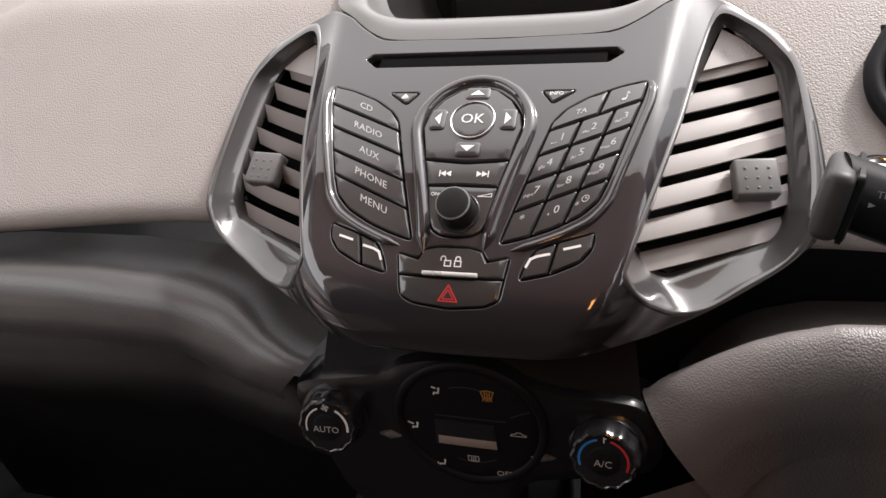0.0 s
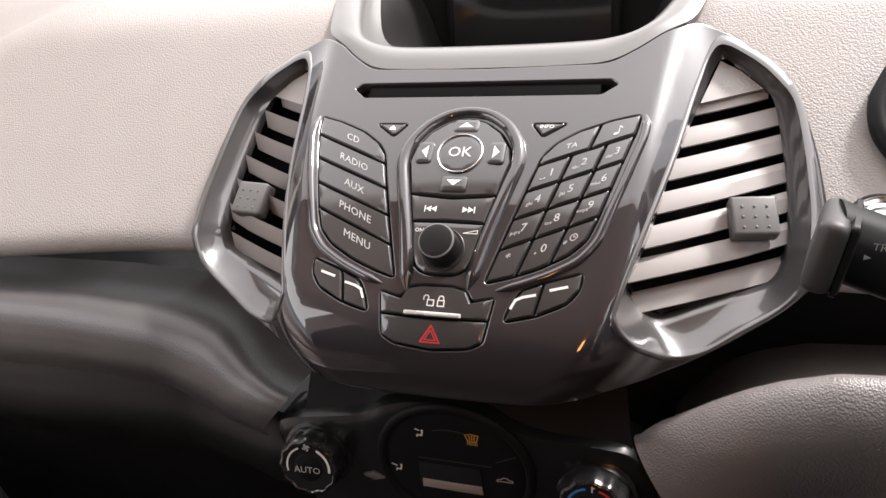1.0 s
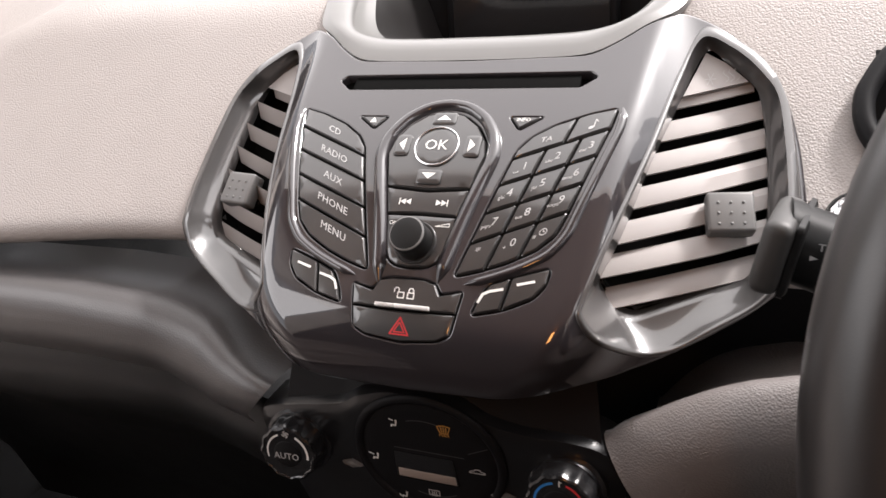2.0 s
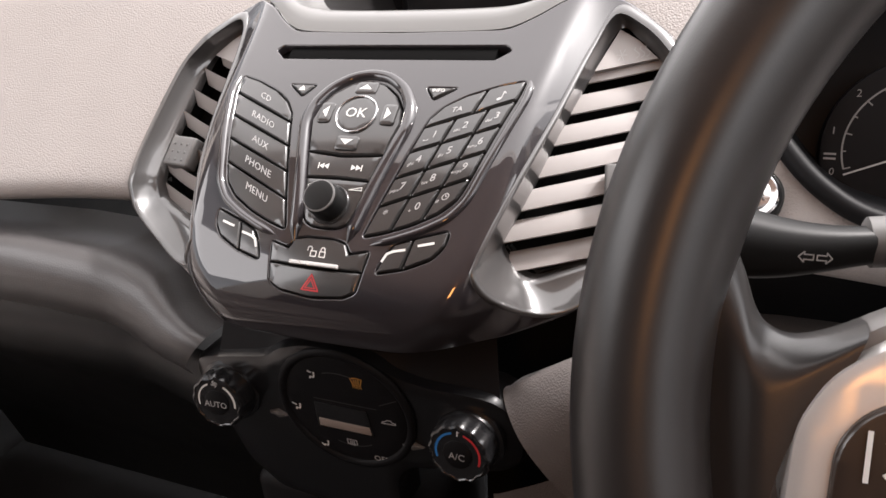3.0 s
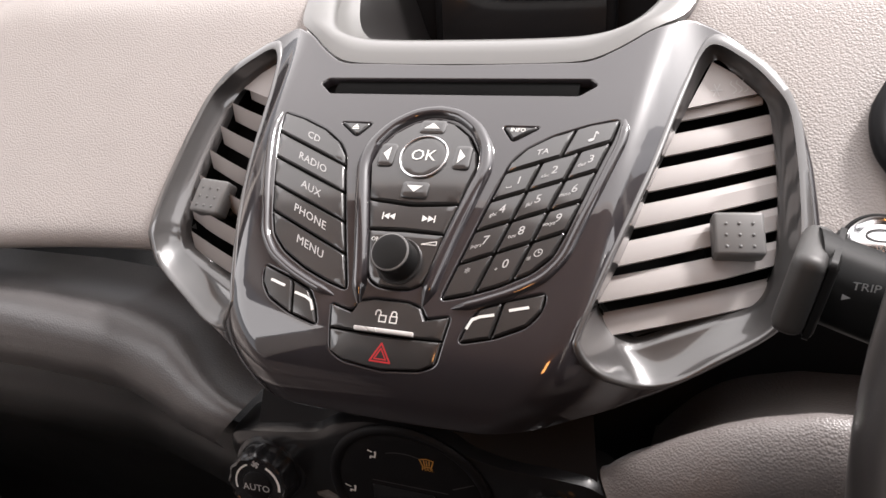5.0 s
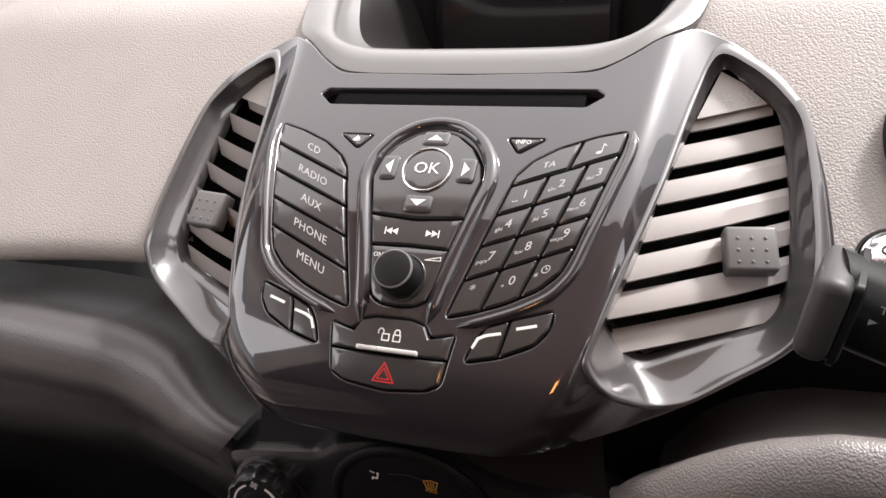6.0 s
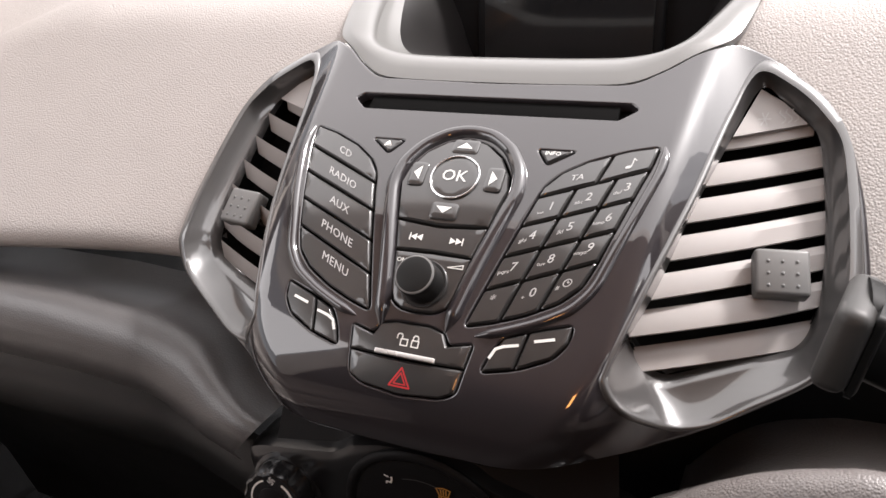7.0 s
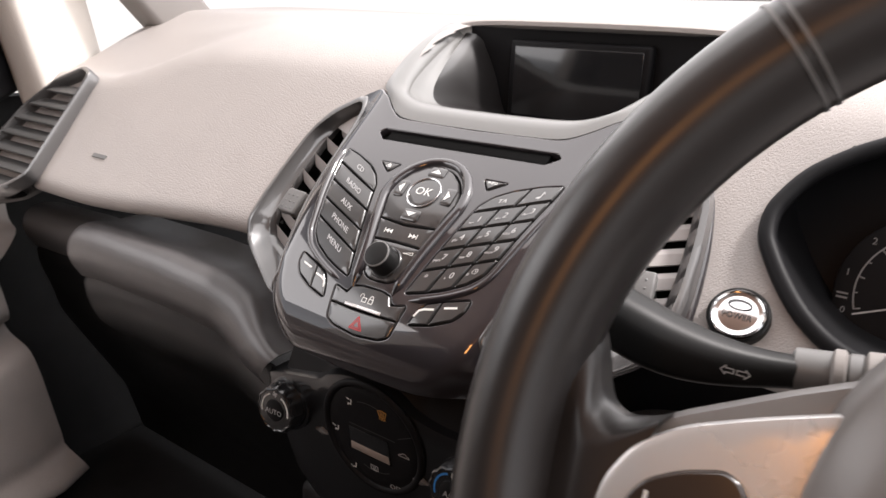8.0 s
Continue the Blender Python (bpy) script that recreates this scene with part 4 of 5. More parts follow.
half_o = [Vector((0.168, 0.268, 0.7105)), Vector((0.158, 0.235, 0.7065)), Vector((0.146, 0.190, 0.6965)), Vector((0.137, 0.150, 0.683)), Vector((0.132, 0.127, 0.671))] + [on_bezel(x, z) for x, z in EDGE_TOP] + [on_bezel(0, 640)]
half_i = [Vector((0.146, 0.250, 0.7035)), Vector((0.141, 0.235, 0.700)), Vector((0.132, 0.20, 0.6915)), Vector((0.120, 0.155, 0.678)), Vector((0.108, 0.118, 0.666)), Vector((0.100, 0.102, 0.6590)), Vector((0.088, 0.093, 0.6535)), Vector((0.070, 0.090, 0.6505)), Vector((0.045, 0.089, 0.6498)), Vector((0.02, 0.089, 0.6495)), Vector((0, 0.089, 0.6495))]


def curve_pts(p, n):
    p = np.array([tuple(q) for q in p])
    d = np.arange(len(p))
    t = np.linspace(0, len(p) - 1, n)
    out = np.stack([np.interp(t, d, p[:, k]) for k in range(3)], 1)
    for _ in range(2):
        out[1:-1] = (out[:-2] + 2 * out[1:-1] + out[2:]) / 4
    return out


def mirrored(h):
    return np.concatenate((h * np.array([-1, 1, 1]), h[-2::-1]))


O, I = mirrored(curve_pts(half_o, 40)), mirrored(curve_pts(half_i, 40))
mid = (O + I) / 2 + np.array([0, -0.002, 0.003])
lipa = I + np.array([0, 0.006, -0.0035])
half_b = [Vector((0.126, 0.262, 0.703)), Vector((0.118, 0.258, 0.69)), Vector((0.108, 0.256, 0.675)), Vector((0.098, 0.254, 0.655)), Vector((0.092, 0.253, 0.635)), Vector((0.085, 0.252, 0.620)), Vector((0.06, 0.252, 0.615)), Vector((0.04, 0.252, 0.615)), Vector((0.02, 0.252, 0.615)), Vector((0, 0.252, 0.615))]
B = mirrored(curve_pts(half_b, 40))
rows = [O + np.array([0, 0.004, -0.004]), O, O * 0.7 + I * 0.3 + np.array([0, -0.0015, 0.0022]), mid, O * 0.2 + I * 0.8 + np.array([0, -0.0012, 0.002]), I, lipa]
grid_mesh("surround", [list(map(tuple, r)) for r in rows], M_POD, pod)
wall = lipa * 0.78 + B * 0.22
grid_mesh("inner_wall", [list(map(tuple, r)) for r in (lipa, lipa * 0.94 + B * 0.06 + np.array([0, 0, -0.0015]), lipa * 0.88 + B * 0.12 + np.array([0, 0, -0.002]), wall)], M_POD, pod, "satin grey rounded throat of the pod")
grid_mesh("recess", [list(map(tuple, r)) for r in (wall, B)], M_WELL, pod, "matt black well round the display")
hw = 0.172
hood_rows = []
for y, z in ((0.275, 0.7045), (0.262, 0.7065), (0.250, 0.7085), (0.2440, 0.7115), (0.2445, 0.7155), (0.250, 0.7185), (0.262, 0.7205), (0.30, 0.7235), (0.40, 0.7225), (0.52, 0.7155)):
    hood_rows.append([(x, y + 0.026 * (x / hw) ** 2 * (1 if y < 0.28 else 0.4), z - 0.003 * (x / hw) ** 2 - 0.010 * (x / hw) ** 8) for x in np.linspace(-hw, hw, 61)])
grid_mesh("hood", hood_rows, M_DASH, pod, "pale grained hood over the display")
box("back_panel", (0.27, 0.006, 0.10), (0, 0.262, 0.658), M_BLACK, pod)
scr = box("screen", (0.150, 0.012, 0.080), (-0.007, 0.255, 0.6575), M_BLACK, pod, "black display frame", rot=(-2, 0, 0), bevel=0.004)
box("glass", (0.136, 0.003, 0.068), (-0.007, 0.2485, 0.6575), M_SCREEN, scr, "dark glossy display glass", rot=(-2, 0, 0), bevel=0.001)
settle(pod)

# ---- climate panel ----
CY = -0.066


def on_climate(p, h):
    p = np.asarray(p, float).reshape(-1, 2)
    y = CY - 0.10 * (p[:, 1] - 0.43) + 0.35 * p[:, 0] ** 2 * 4 * 0.3
    return np.stack([p[:, 0], y - np.broadcast_to(np.asarray(h, float), y.shape), p[:, 1]], 1)


def m3(points):
    return [(x / 1000, z / 1000) for x, z in points]


climate = thing("climate_panel", "glossy black climate control panel with two knobs", "climate control", (0, -0.05, 0.36))
PANEL = [(-119, 431), (-116, 443), (-106, 448), (-50, 462), (-40, 470), (-20, 477), (5, 479), (28, 473), (42, 463), (62, 459), (85, 458), (102, 455.5), (112, 448), (118, 436), (120, 421), (116, 405), (104, 396), (70, 390), (40, 384), (32, 370), (30, 330), (-70, 330), (-95, 352), (-108, 392), (-117, 415)]
sheet("faceplate", rounded(m3(PANEL), 0.008), [], on_climate, M_CLIM, climate, h=0.0, skirt=0.03, r=0.007, step=0.008, fine=0.004)
ring_p = on_climate([(0.004 + 0.0455 * math.cos(a), 0.4300 + 0.0455 * math.sin(a)) for a in np.linspace(0, 2 * math.pi, 65)[:-1]], 0.001)
sweep(ring_p, [(0.0030 * math.cos(a), 0.0022 * math.sin(a)) for a in np.linspace(0, 2 * math.pi, 11)[:-1]], M_BLACK, "rim", climate, up=lambda i: (0, -1, 0), closed=True)
disc = sheet("control_disc", [(0.004 + 0.043 * math.cos(a), 0.43 + 0.043 * math.sin(a)) for a in np.linspace(0, 2 * math.pi, 61)[:-1]], [], on_climate, M_BLACK, climate, h=0.0012, skirt=0.003, r=0.0008, step=0.008, fine=0.004)
scrn = sheet("climate_display", rounded(m3([(-19, 411.5), (22, 411.5), (20, 433), (-18, 433)]), 0.001), [], on_climate, M_SCREEN, disc, h=0.0018, skirt=0.001, r=0.0004, step=0.01, label="dark climate display")
sheet("lit_strip", m3([(-17, 413), (20.5, 413), (20.0, 419.5), (-16.6, 419.5)]), [], on_climate, M_LCD, scrn, h=0.0022, skirt=0.0002, r=0.0002, step=0.01, label="greyish lower strip of the display")
thin = [moved(arc_band(0.030, 0.0005, 60, 110), 0, 0), stroke([(-0.021, 0.006), (0.023, 0.006)], 0.0005), stroke([(0.026, 0.010), (0.038, 0.016)], 0.0005), moved(arc_band(0.030, 0.0005, -110, -60), 0, 0)]
for shp in thin:
    printed("line", shp, (0.004, 0.43), on_climate, M_FAINT, disc, h=0.0016)


def seat_icon(k):
    head = [(1.2 * k + 0.7 * k * math.cos(a), 1.9 * k + 0.7 * k * math.sin(a)) for a in np.linspace(0, 2 * math.pi, 9)[:-1]]
    return joined((head, [list(range(8))]), stroke([(1.2 * k, 0.9 * k), (0.6 * k, -1.4 * k), (-1.6 * k, -1.2 * k), (-2.0 * k, -2.4 * k)], 0.9 * k))


for x, z, extra in ((-14, 455, ((-2.6, 2.6), (-0.6, 2.0))), (-31, 425, ((-4.2, 2.0), (-1.4, 1.0))), (-16, 396, ((-3.4, -0.5), (-2.6, -2.0)))):
    printed("seat_mark", joined(seat_icon(0.0011), stroke([(a * 0.0011, b * 0.0011) for a, b in extra], 0.0009)), (x / 1000, z / 1000), on_climate, M_WHITE, disc, h=0.0016)
k = 0.0013
defrost = joined(stroke([(-3 * k, 2.2 * k), (0, 2.8 * k), (3 * k, 2.2 * k), (1.8 * k, -1.6 * k), (-1.8 * k, -1.6 * k), (-3 * k, 2.2 * k)], 0.0006), *[stroke([(d * k, -0.8 * k), (d * k * 1.2, 1.8 * k)], 0.0006) for d in (-1, 0, 1)], moved(glyphs("MAX", 0.003), 0, -2.9 * k))
printed("defrost_mark", defrost, (0.017, 0.4555), on_climate, M_AMBER, disc, h=0.0016)
carm = stroke([(-3.6 * k, -0.6 * k), (-3 * k, 0.4 * k), (-1.6 * k, 0.6 * k), (-0.8 * k, 1.6 * k), (1.2 * k, 1.6 * k), (2 * k, 0.6 * k), (3.6 * k, 0.2 * k), (3.6 * k, -0.6 * k), (-3.6 * k, -0.6 * k)], 0.0006)
printed("recirculation_mark", carm, (0.034, 0.4265), on_climate, M_GREYPRINT, disc, h=0.0016)
rearm = joined(stroke([(-2.6 * k, 1.8 * k), (2.6 * k, 1.8 * k), (2.6 * k, -1.2 * k), (-2.6 * k, -1.2 * k), (-2.6 * k, 1.8 * k)], 0.0006), *[stroke([(d * k, -1.9 * k), (d * k, 1.0 * k)], 0.0006) for d in (-1, 0, 1)])
printed("heated_window_mark", rearm, (0.0045, 0.4025), on_climate, M_GREYPRINT, disc, h=0.0016)
printed("lettering", glyphs("OFF", 0.0062), (0.024, 0.3925), on_climate, M_GREYPRINT, disc, h=0.0016)
for cx, cz, word in ((-0.0865, 0.4245, "AUTO"), (0.0862, 0.4255, "A/C")):
    o = on_climate([(cx, cz)], 0.0)[0]
    ax = (0.06 if cx < 0 else -0.06, -1, 0.10)
    kb = lathe([(0.0225, -0.002), (0.0225, 0.003), (0.0205, 0.004), (0.0200, 0.006)], o, ax, M_CLIM, "climate_knob", climate, n=56, label="glossy black fluted knob")
    lathe([(0.0195, 0.003), (0.0195, 0.016), (0.0185, 0.0185), (0.0172, 0.0192), (0.0165, 0.0186)], o, ax, M_KNOB, "fluted_grip", kb, n=108, flutes=12, flute=0.0005, angle=30)
    lathe([(0.0166, 0.016), (0.0164, 0.0180), (0.0120, 0.0182), (0.001, 0.0182)], o, ax, M_BLACK, "knob_face", kb)
    lathe([(0.0092, 0.0180), (0.0090, 0.0192), (0.0082, 0.0196), (0.001, 0.0197)], o, ax, M_BLACK, "knob_centre", kb)
    q = Vector(ax).normalized()
    ux = Vector((1, 0, 0)) - q * q.x
    ux.normalize()
    uz = q.cross(ux) if q.cross(ux).z > 0 else -q.cross(ux)

    def on_knob(p, h, o=Vector(o), q=q, ux=ux, uz=uz):
        return np.array([tuple(o + ux * a + uz * b + q * (0.0184 + c)) for (a, b), c in zip(p, np.broadcast_to(h, len(p)))])

    printed("lettering", glyphs(word, 0.0062), (0, -0.001), on_knob, M_GREYPRINT, kb, h=0.0017)
    if word == "AUTO":
        printed("white_arc", joined(arc_band(0.0138, 0.0016, -10, 62), arc_band(0.0138, 0.0011, 112, 195)), (0, 0), on_knob, M_WHITE, kb, h=0.0003)
        printed("fan_mark", joined(*[moved(arc_band(0.0011, 0.0009, a, a + 300), 0.0011 * math.cos(radians(a)), 0.0011 * math.sin(radians(a))) for a in (0, 90, 180, 270)]), (0, 0.0138), on_knob, M_GREYPRINT, kb, h=0.0003)
    else:
        printed("blue_arc", arc_band(0.0138, 0.0014, 105, 200), (0, 0), on_knob, M_BLUE, kb, h=0.0003)
        printed("red_arc", arc_band(0.0138, 0.0014, -20, 75), (0, 0), on_knob, M_RED, kb, h=0.0003)
        printed("gauge_mark", joined(stroke([(0, -0.0016), (0, 0.0016)], 0.0007), stroke([(0, 0.001), (0.0012, 0.001)], 0.0005)), (0, 0.0138), on_knob, M_WHITE, kb, h=0.0003)
for cx, cz in ((-0.050, 0.413), (0.048, 0.410)):
    sheet("side_wedge", [(cx - 0.008, cz), (cx, cz - 0.0035), (cx + 0.008, cz), (cx, cz + 0.0035)], [], on_climate, M_TAB, climate, h=0.0025, skirt=0.001, r=0.0018, step=0.004, fine=0.002, label="small grey wedge beside the disc")
# shelf between the climate panel and the prow
shelf_rows = []
for t in np.linspace(0, 1, 9):
    row = []
    for x in np.linspace(-0.096, 0.104, 41):
        top = np.interp(x, [-0.119, -0.106, -0.05, -0.04, -0.02, 0.005, 0.028, 0.046, 0.084, 0.106, 0.118], [0.440, 0.447, 0.461, 0.469, 0.476, 0.478, 0.473, 0.461, 0.458, 0.456, 0.450])
        low = Vector((x, CY + 0.004 + 0.42 * x * x, top - 0.003))
        up = Vector((x * 0.92, -0.040 + 0.5 * x * x, 0.503 + 0.6 * x * x))
        row.append(tuple(low * (1 - t) + up * t))
    shelf_rows.append(row)
grid_mesh("shelf", shelf_rows, M_BLACK, climate, "black shelf under the centre stack")
box("console_column", (0.15, 0.10, 0.30), (-0.02, -0.004, 0.19), M_BLACK, climate, bevel=0.01)
settle(climate)

# ---- steering wheel ----
WC, WT, WR, TUBE = Vector((0.3840, -0.1983, 0.5927)), radians(24.3), 0.1870, 0.0197
WU, WN = Vector((0, math.sin(WT), math.cos(WT))), Vector((0, -math.cos(WT), math.sin(WT)))
WX = Vector((1, 0, 0))


def on_wheel(p, h):
    p = np.asarray(p, float).reshape(-1, 2)
    return np.array([tuple(WC + WX * a + WU * b + WN * c) for (a, b), c in zip(p, np.broadcast_to(h, len(p)))])


wheel = thing("steering_wheel", "black leather steering wheel with silver spoke trim", "steering wheel", tuple(WC))
rimp = [WC + WX * (WR * math.cos(a)) + WU * (WR * math.sin(a)) for a in np.linspace(0, 2 * math.pi, 129)[:-1]]
sec = [(TUBE * math.cos(a), TUBE * 1.13 * math.sin(a)) for a in np.linspace(0, 2 * math.pi, 25)[:-1]]
sweep(rimp, sec, M_LEATHER, "rim", wheel, up=lambda i: tuple(WN), closed=True)
for a in (131.6, 130.2, 48.4, 49.8):
    seg = [WC + WX * (WR * math.cos(radians(a + d))) + WU * (WR * math.sin(radians(a + d))) for d in (-0.22, -0.1, 0.1, 0.22)]
    s2 = [((TUBE + 0.0006) * math.cos(q), (TUBE * 1.13 + 0.0006) * math.sin(q)) for q in np.linspace(0, 2 * math.pi, 25)[:-1]]
    sweep(seg, s2, M_TAB, "seam_band", wheel, up=lambda i: tuple(WN), label="thin grey seam band on the rim")
for side in (-1, 1):
    spoke = [(-0.1365, 0.0140), (-0.130, 0.0185), (-0.100, 0.035), (-0.07, 0.05), (-0.07, -0.07), (-0.110, -0.065), (-0.140, -0.055), (-0.148, -0.030), (-0.142, -0.006)]
    sheet("spoke", rounded([(-side * x, y) for x, y in spoke], 0.006), [], on_wheel, M_SPOKE, wheel, h=0.006, skirt=0.012, r=0.006, step=0.01, fine=0.005)
    trim = [(-0.149, -0.035), (-0.148, -0.010), (-0.141, 0.004), (-0.127, 0.015), (-0.105, 0.025), (-0.080, 0.035), (-0.075, -0.03), (-0.100, -0.045), (-0.140, -0.045)]
    tr = sheet("spoke_trim", rounded([(-side * x, y) for x, y in trim], 0.006), [], on_wheel, M_SILVER, wheel, h=0.013, skirt=0.006, r=0.003, step=0.008, fine=0.004, label="satin silver spoke trim")
    pad = [(-0.1390, -0.032), (-0.1385, -0.013), (-0.1335, -0.0045), (-0.123, 0.0022), (-0.111, 0.0066), (-0.1055, 0.0045), (-0.1015, -0.001), (-0.098, -0.03), (-0.12, -0.038)]
    pb = sheet("button_pad", rounded([(-side * x, y) for x, y in pad], 0.005), [], on_wheel, M_BROWN, tr, h=0.0145, skirt=0.003, r=0.0012, step=0.008, fine=0.004, dome=0.0008, label="glossy brown-black button pad")
    printed("marks", joined(stroke([(-0.002, -0.006), (-0.002, 0.006)], 0.0012), stroke([(0.002, -0.004), (0.006, 0.000), (0.002, 0.004)], 0.0012)), (-side * -0.1295, -0.0140), on_wheel, M_WHITE, pb, h=0.0156)
    top = [(-0.184, 0.062), (-0.176, 0.050), (-0.168, 0.038), (-0.1625, 0.027), (-0.1595, 0.018), (-0.1560, 0.0122), (-0.1490, 0.0095), (-0.1400, 0.0125), (-0.1325, 0.0168)]
    foot = [(-0.164, -0.085), (-0.162, -0.080), (-0.159, -0.073), (-0.157, -0.064), (-0.155, -0.055), (-0.153, -0.042), (-0.1505, -0.024), (-0.1465, -0.010), (-0.1375, 0.002)]
    rise = [0.003, 0.005, 0.0075, 0.0095, 0.0108, 0.0115, 0.0115, 0.0112, 0.0110]
    us = np.linspace(0, 8, 49)
    pick = lambda q, k: np.interp(us, range(9), [v[k] for v in q])
    tx, ty, fx, fy, hh = smoothed(np.stack([pick(top, 0), pick(top, 1), pick(foot, 0), pick(foot, 1), np.interp(us, range(9), rise)], 1), 6).T
    rows = []
    for v in (0.0, 0.0, 0.012, 0.03, 0.055, 0.085, 0.12, 0.16, 0.20, 0.25, 0.31, 0.4, 0.55, 0.75, 1.0):
        fall = 0.011 * (1 - min(1.0, v / 0.28)) ** 2.0 + (0.012 if not rows else 0.0)
        rows.append([tuple(q) for q in on_wheel(np.stack([-side * (tx + (fx - tx) * v), ty + (fy - ty) * v], 1), hh - fall)])
    grid_mesh("spoke_web", rows if side < 0 else rows[::-1], M_LEATHER, wheel, "black leather web from rim to spoke", angle=70)
lathe([(0.095, -0.02), (0.094, 0.006), (0.088, 0.018), (0.07, 0.026), (0.03, 0.030), (0.001, 0.030)], WC, WN, M_SPOKE, "airbag_cover", wheel, n=64)
lathe([(0.06, -0.32), (0.058, -0.02)], WC, WN, M_KNEE, "column_shroud", wheel, label="pale grey column shroud")
settle(wheel)

# ---- stalk ----
stalk = thing("wiper_stalk", "black wiper stalk with white lettering at its end", "stalk", (0.30, -0.11, 0.575))
p0, p1 = Vector((0.276, -0.068, 0.5765)), Vector((0.180, -0.098, 0.597))
rows = []
for t in np.linspace(0, 1, 25):
    c = p0.lerp(p1, t) + Vector((0, -0.006 * math.sin(math.pi * t), -0.0065 * math.sin(math.pi * t)))
    g = smooth01(t * 1.25)
    w, hgt = 0.0075 + 0.0070 * g, 0.0075 + 0.0080 * g
    ring = []
    for a in np.linspace(0, 2 * math.pi, 29):
        ca, sa = math.cos(a), math.sin(a)
        ring.append(tuple(c + Vector((0, w * math.copysign(abs(ca) ** 0.75, ca), hgt * math.copysign(abs(sa) ** 0.85, sa)))))
    rows.append(ring)
grid_mesh("arm", rows, M_RUBBER, stalk)
box("tip", (0.0110, 0.034, 0.0295), (0.1762, -0.1005, 0.5960), M_CAP, stalk, "soft dark grey end cap", rot=(0, 10, -12), bevel=0.0042)
box("cap_rim", (0.0040, 0.0345, 0.0302), (0.1828, -0.0995, 0.5948), M_RUBBER, stalk, rot=(0, 10, -12), bevel=0.0030)
for x0, x1, r, mat, nm in ((0.268, 0.286, 0.0105, M_TAB, "boot"), (0.284, 0.291, 0.0125, M_PILLAR, "collar"), (0.290, 0.298, 0.0115, M_TAB, "boot"), (0.297, 0.345, 0.0135, M_PILLAR, "socket")):
    ua = Vector((0.97, 0.10, 0.12)).normalized()
    lathe([(r * 0.8, 0.0), (r, 0.0015), (r, x1 - x0 - 0.0015), (r * 0.8, x1 - x0)], tuple(Vector((x0, -0.068, 0.5765 + (x0 - 0.272) * 0.12))), tuple(ua), mat, nm, stalk, n=28)


def on_stalk(p, h):
    a = (p1 - p0).normalized() * -1
    u = Vector((0, -0.30, 1)).normalized()
    n = Vector((0, -1, 0.3)).normalized()
    o = Vector((0.1922, -0.1130, 0.5985))
    return np.array([tuple(o + a * x + u * y + n * c) for (x, y), c in zip(p, np.broadcast_to(h, len(p)))])


def on_arm(p, h):
    a = Vector((0.95, 0.29, -0.12)).normalized()
    u = Vector((0, 0.15, 1)).normalized()
    o = Vector((0.2475, -0.0915, 0.5785))
    return np.array([tuple(o + a * x + u * y + Vector((0.25, -0.95, 0.1)) * c) for (x, y), c in zip(p, np.broadcast_to(h, len(p)))])


printed("lettering", joined(glyphs("TRIP", 0.0048), moved(tri_shape(0.0026, 0.003, -90), -0.0055, -0.0052)), (0.0, 0.0025), on_stalk, M_GREYPRINT, stalk, h=0.0006)
arrow = [(-0.005, 0.0), (-0.002, 0.003), (-0.002, 0.0014), (0.003, 0.0014), (0.003, -0.0014), (-0.002, -0.0014), (-0.002, -0.003), (-0.005, 0.0)]
printed("arrow_mark", moved(joined(moved(stroke(arrow, 0.0007), -0.003, 0), stroke([(0.005 - x, y) for x, y in arrow], 0.0007)), 0, 0, 0.72), (0.0, 0.0), on_arm, M_GREYPRINT, stalk, h=0.0012)
settle(stalk)

# ---- start button ----
start = thing("start_button", "chrome-ringed round engine start button", "button", (0.225, 0.02, 0.558))
sn = Vector((0, -0.69, 0.73))
so = Vector((0.2235, 0.018, 0.5595))
lathe([(0.0182, -0.004), (0.0182, 0.002), (0.0170, 0.003), (0.0160, 0.002)], so, sn, M_RUBBER, "collar", start)
lathe([(0.0158, -0.002), (0.0158, 0.004), (0.0147, 0.0050), (0.0132, 0.004)], so, sn, M_CHROME, "ring", start)
lathe([(0.0130, 0.0), (0.0128, 0.0036), (0.010, 0.0044), (0.001, 0.005)], so, sn, M_CHROME, "cap", start)
ux, uy = Vector((1, 0, 0)), Vector((0, 0.73, 0.69))


def on_start(p, h):
    return np.array([tuple(so + ux * a + uy * b + sn * c) for (a, b), c in zip(p, np.broadcast_to(h, len(p)))])


oval = lambda a, b, n=28: [(a * math.cos(t), b * math.sin(t)) for t in np.linspace(0, 2 * math.pi, n + 1)]
printed("badge", stroke(oval(0.0066, 0.0031), 0.0008), (0, 0.0050), on_start, M_KEY, start, h=0.0052)
printed("lettering", glyphs("POWER", 0.0050), (0, -0.0025), on_start, M_KEY, start, h=0.0056)
settle(start)

# ---- instrument cluster ----
cl = thing("instrument_cluster", "dark instrument cluster with a white-marked rev counter", "instrument cluster", (0.38, 0.08, 0.60))
back = [(0.38 + (x - 0.38) * 0.98, 0.60 + (z - 0.60) * 1.35) for x, z in CLUSTER]
n = len(CLUSTER)
fr = [(x, 0.947 * (z - 0.54) - 0.002, z) for x, z in CLUSTER]
bk = [(x, 0.947 * (z - 0.54) * 0.4 + 0.105, z) for x, z in back]
mesh_object("well", fr + bk, [(i, (i + 1) % n, n + (i + 1) % n, n + i) for i in range(n)] + [list(range(n, 2 * n))], M_BLACK, cl, "black well of the cluster", angle=60)
lipp = dense([(x, z) for x, z in CLUSTER], 0.01)
lp = [(x, 0.947 * (z - 0.54) - 0.002, z) for x, z in lipp]
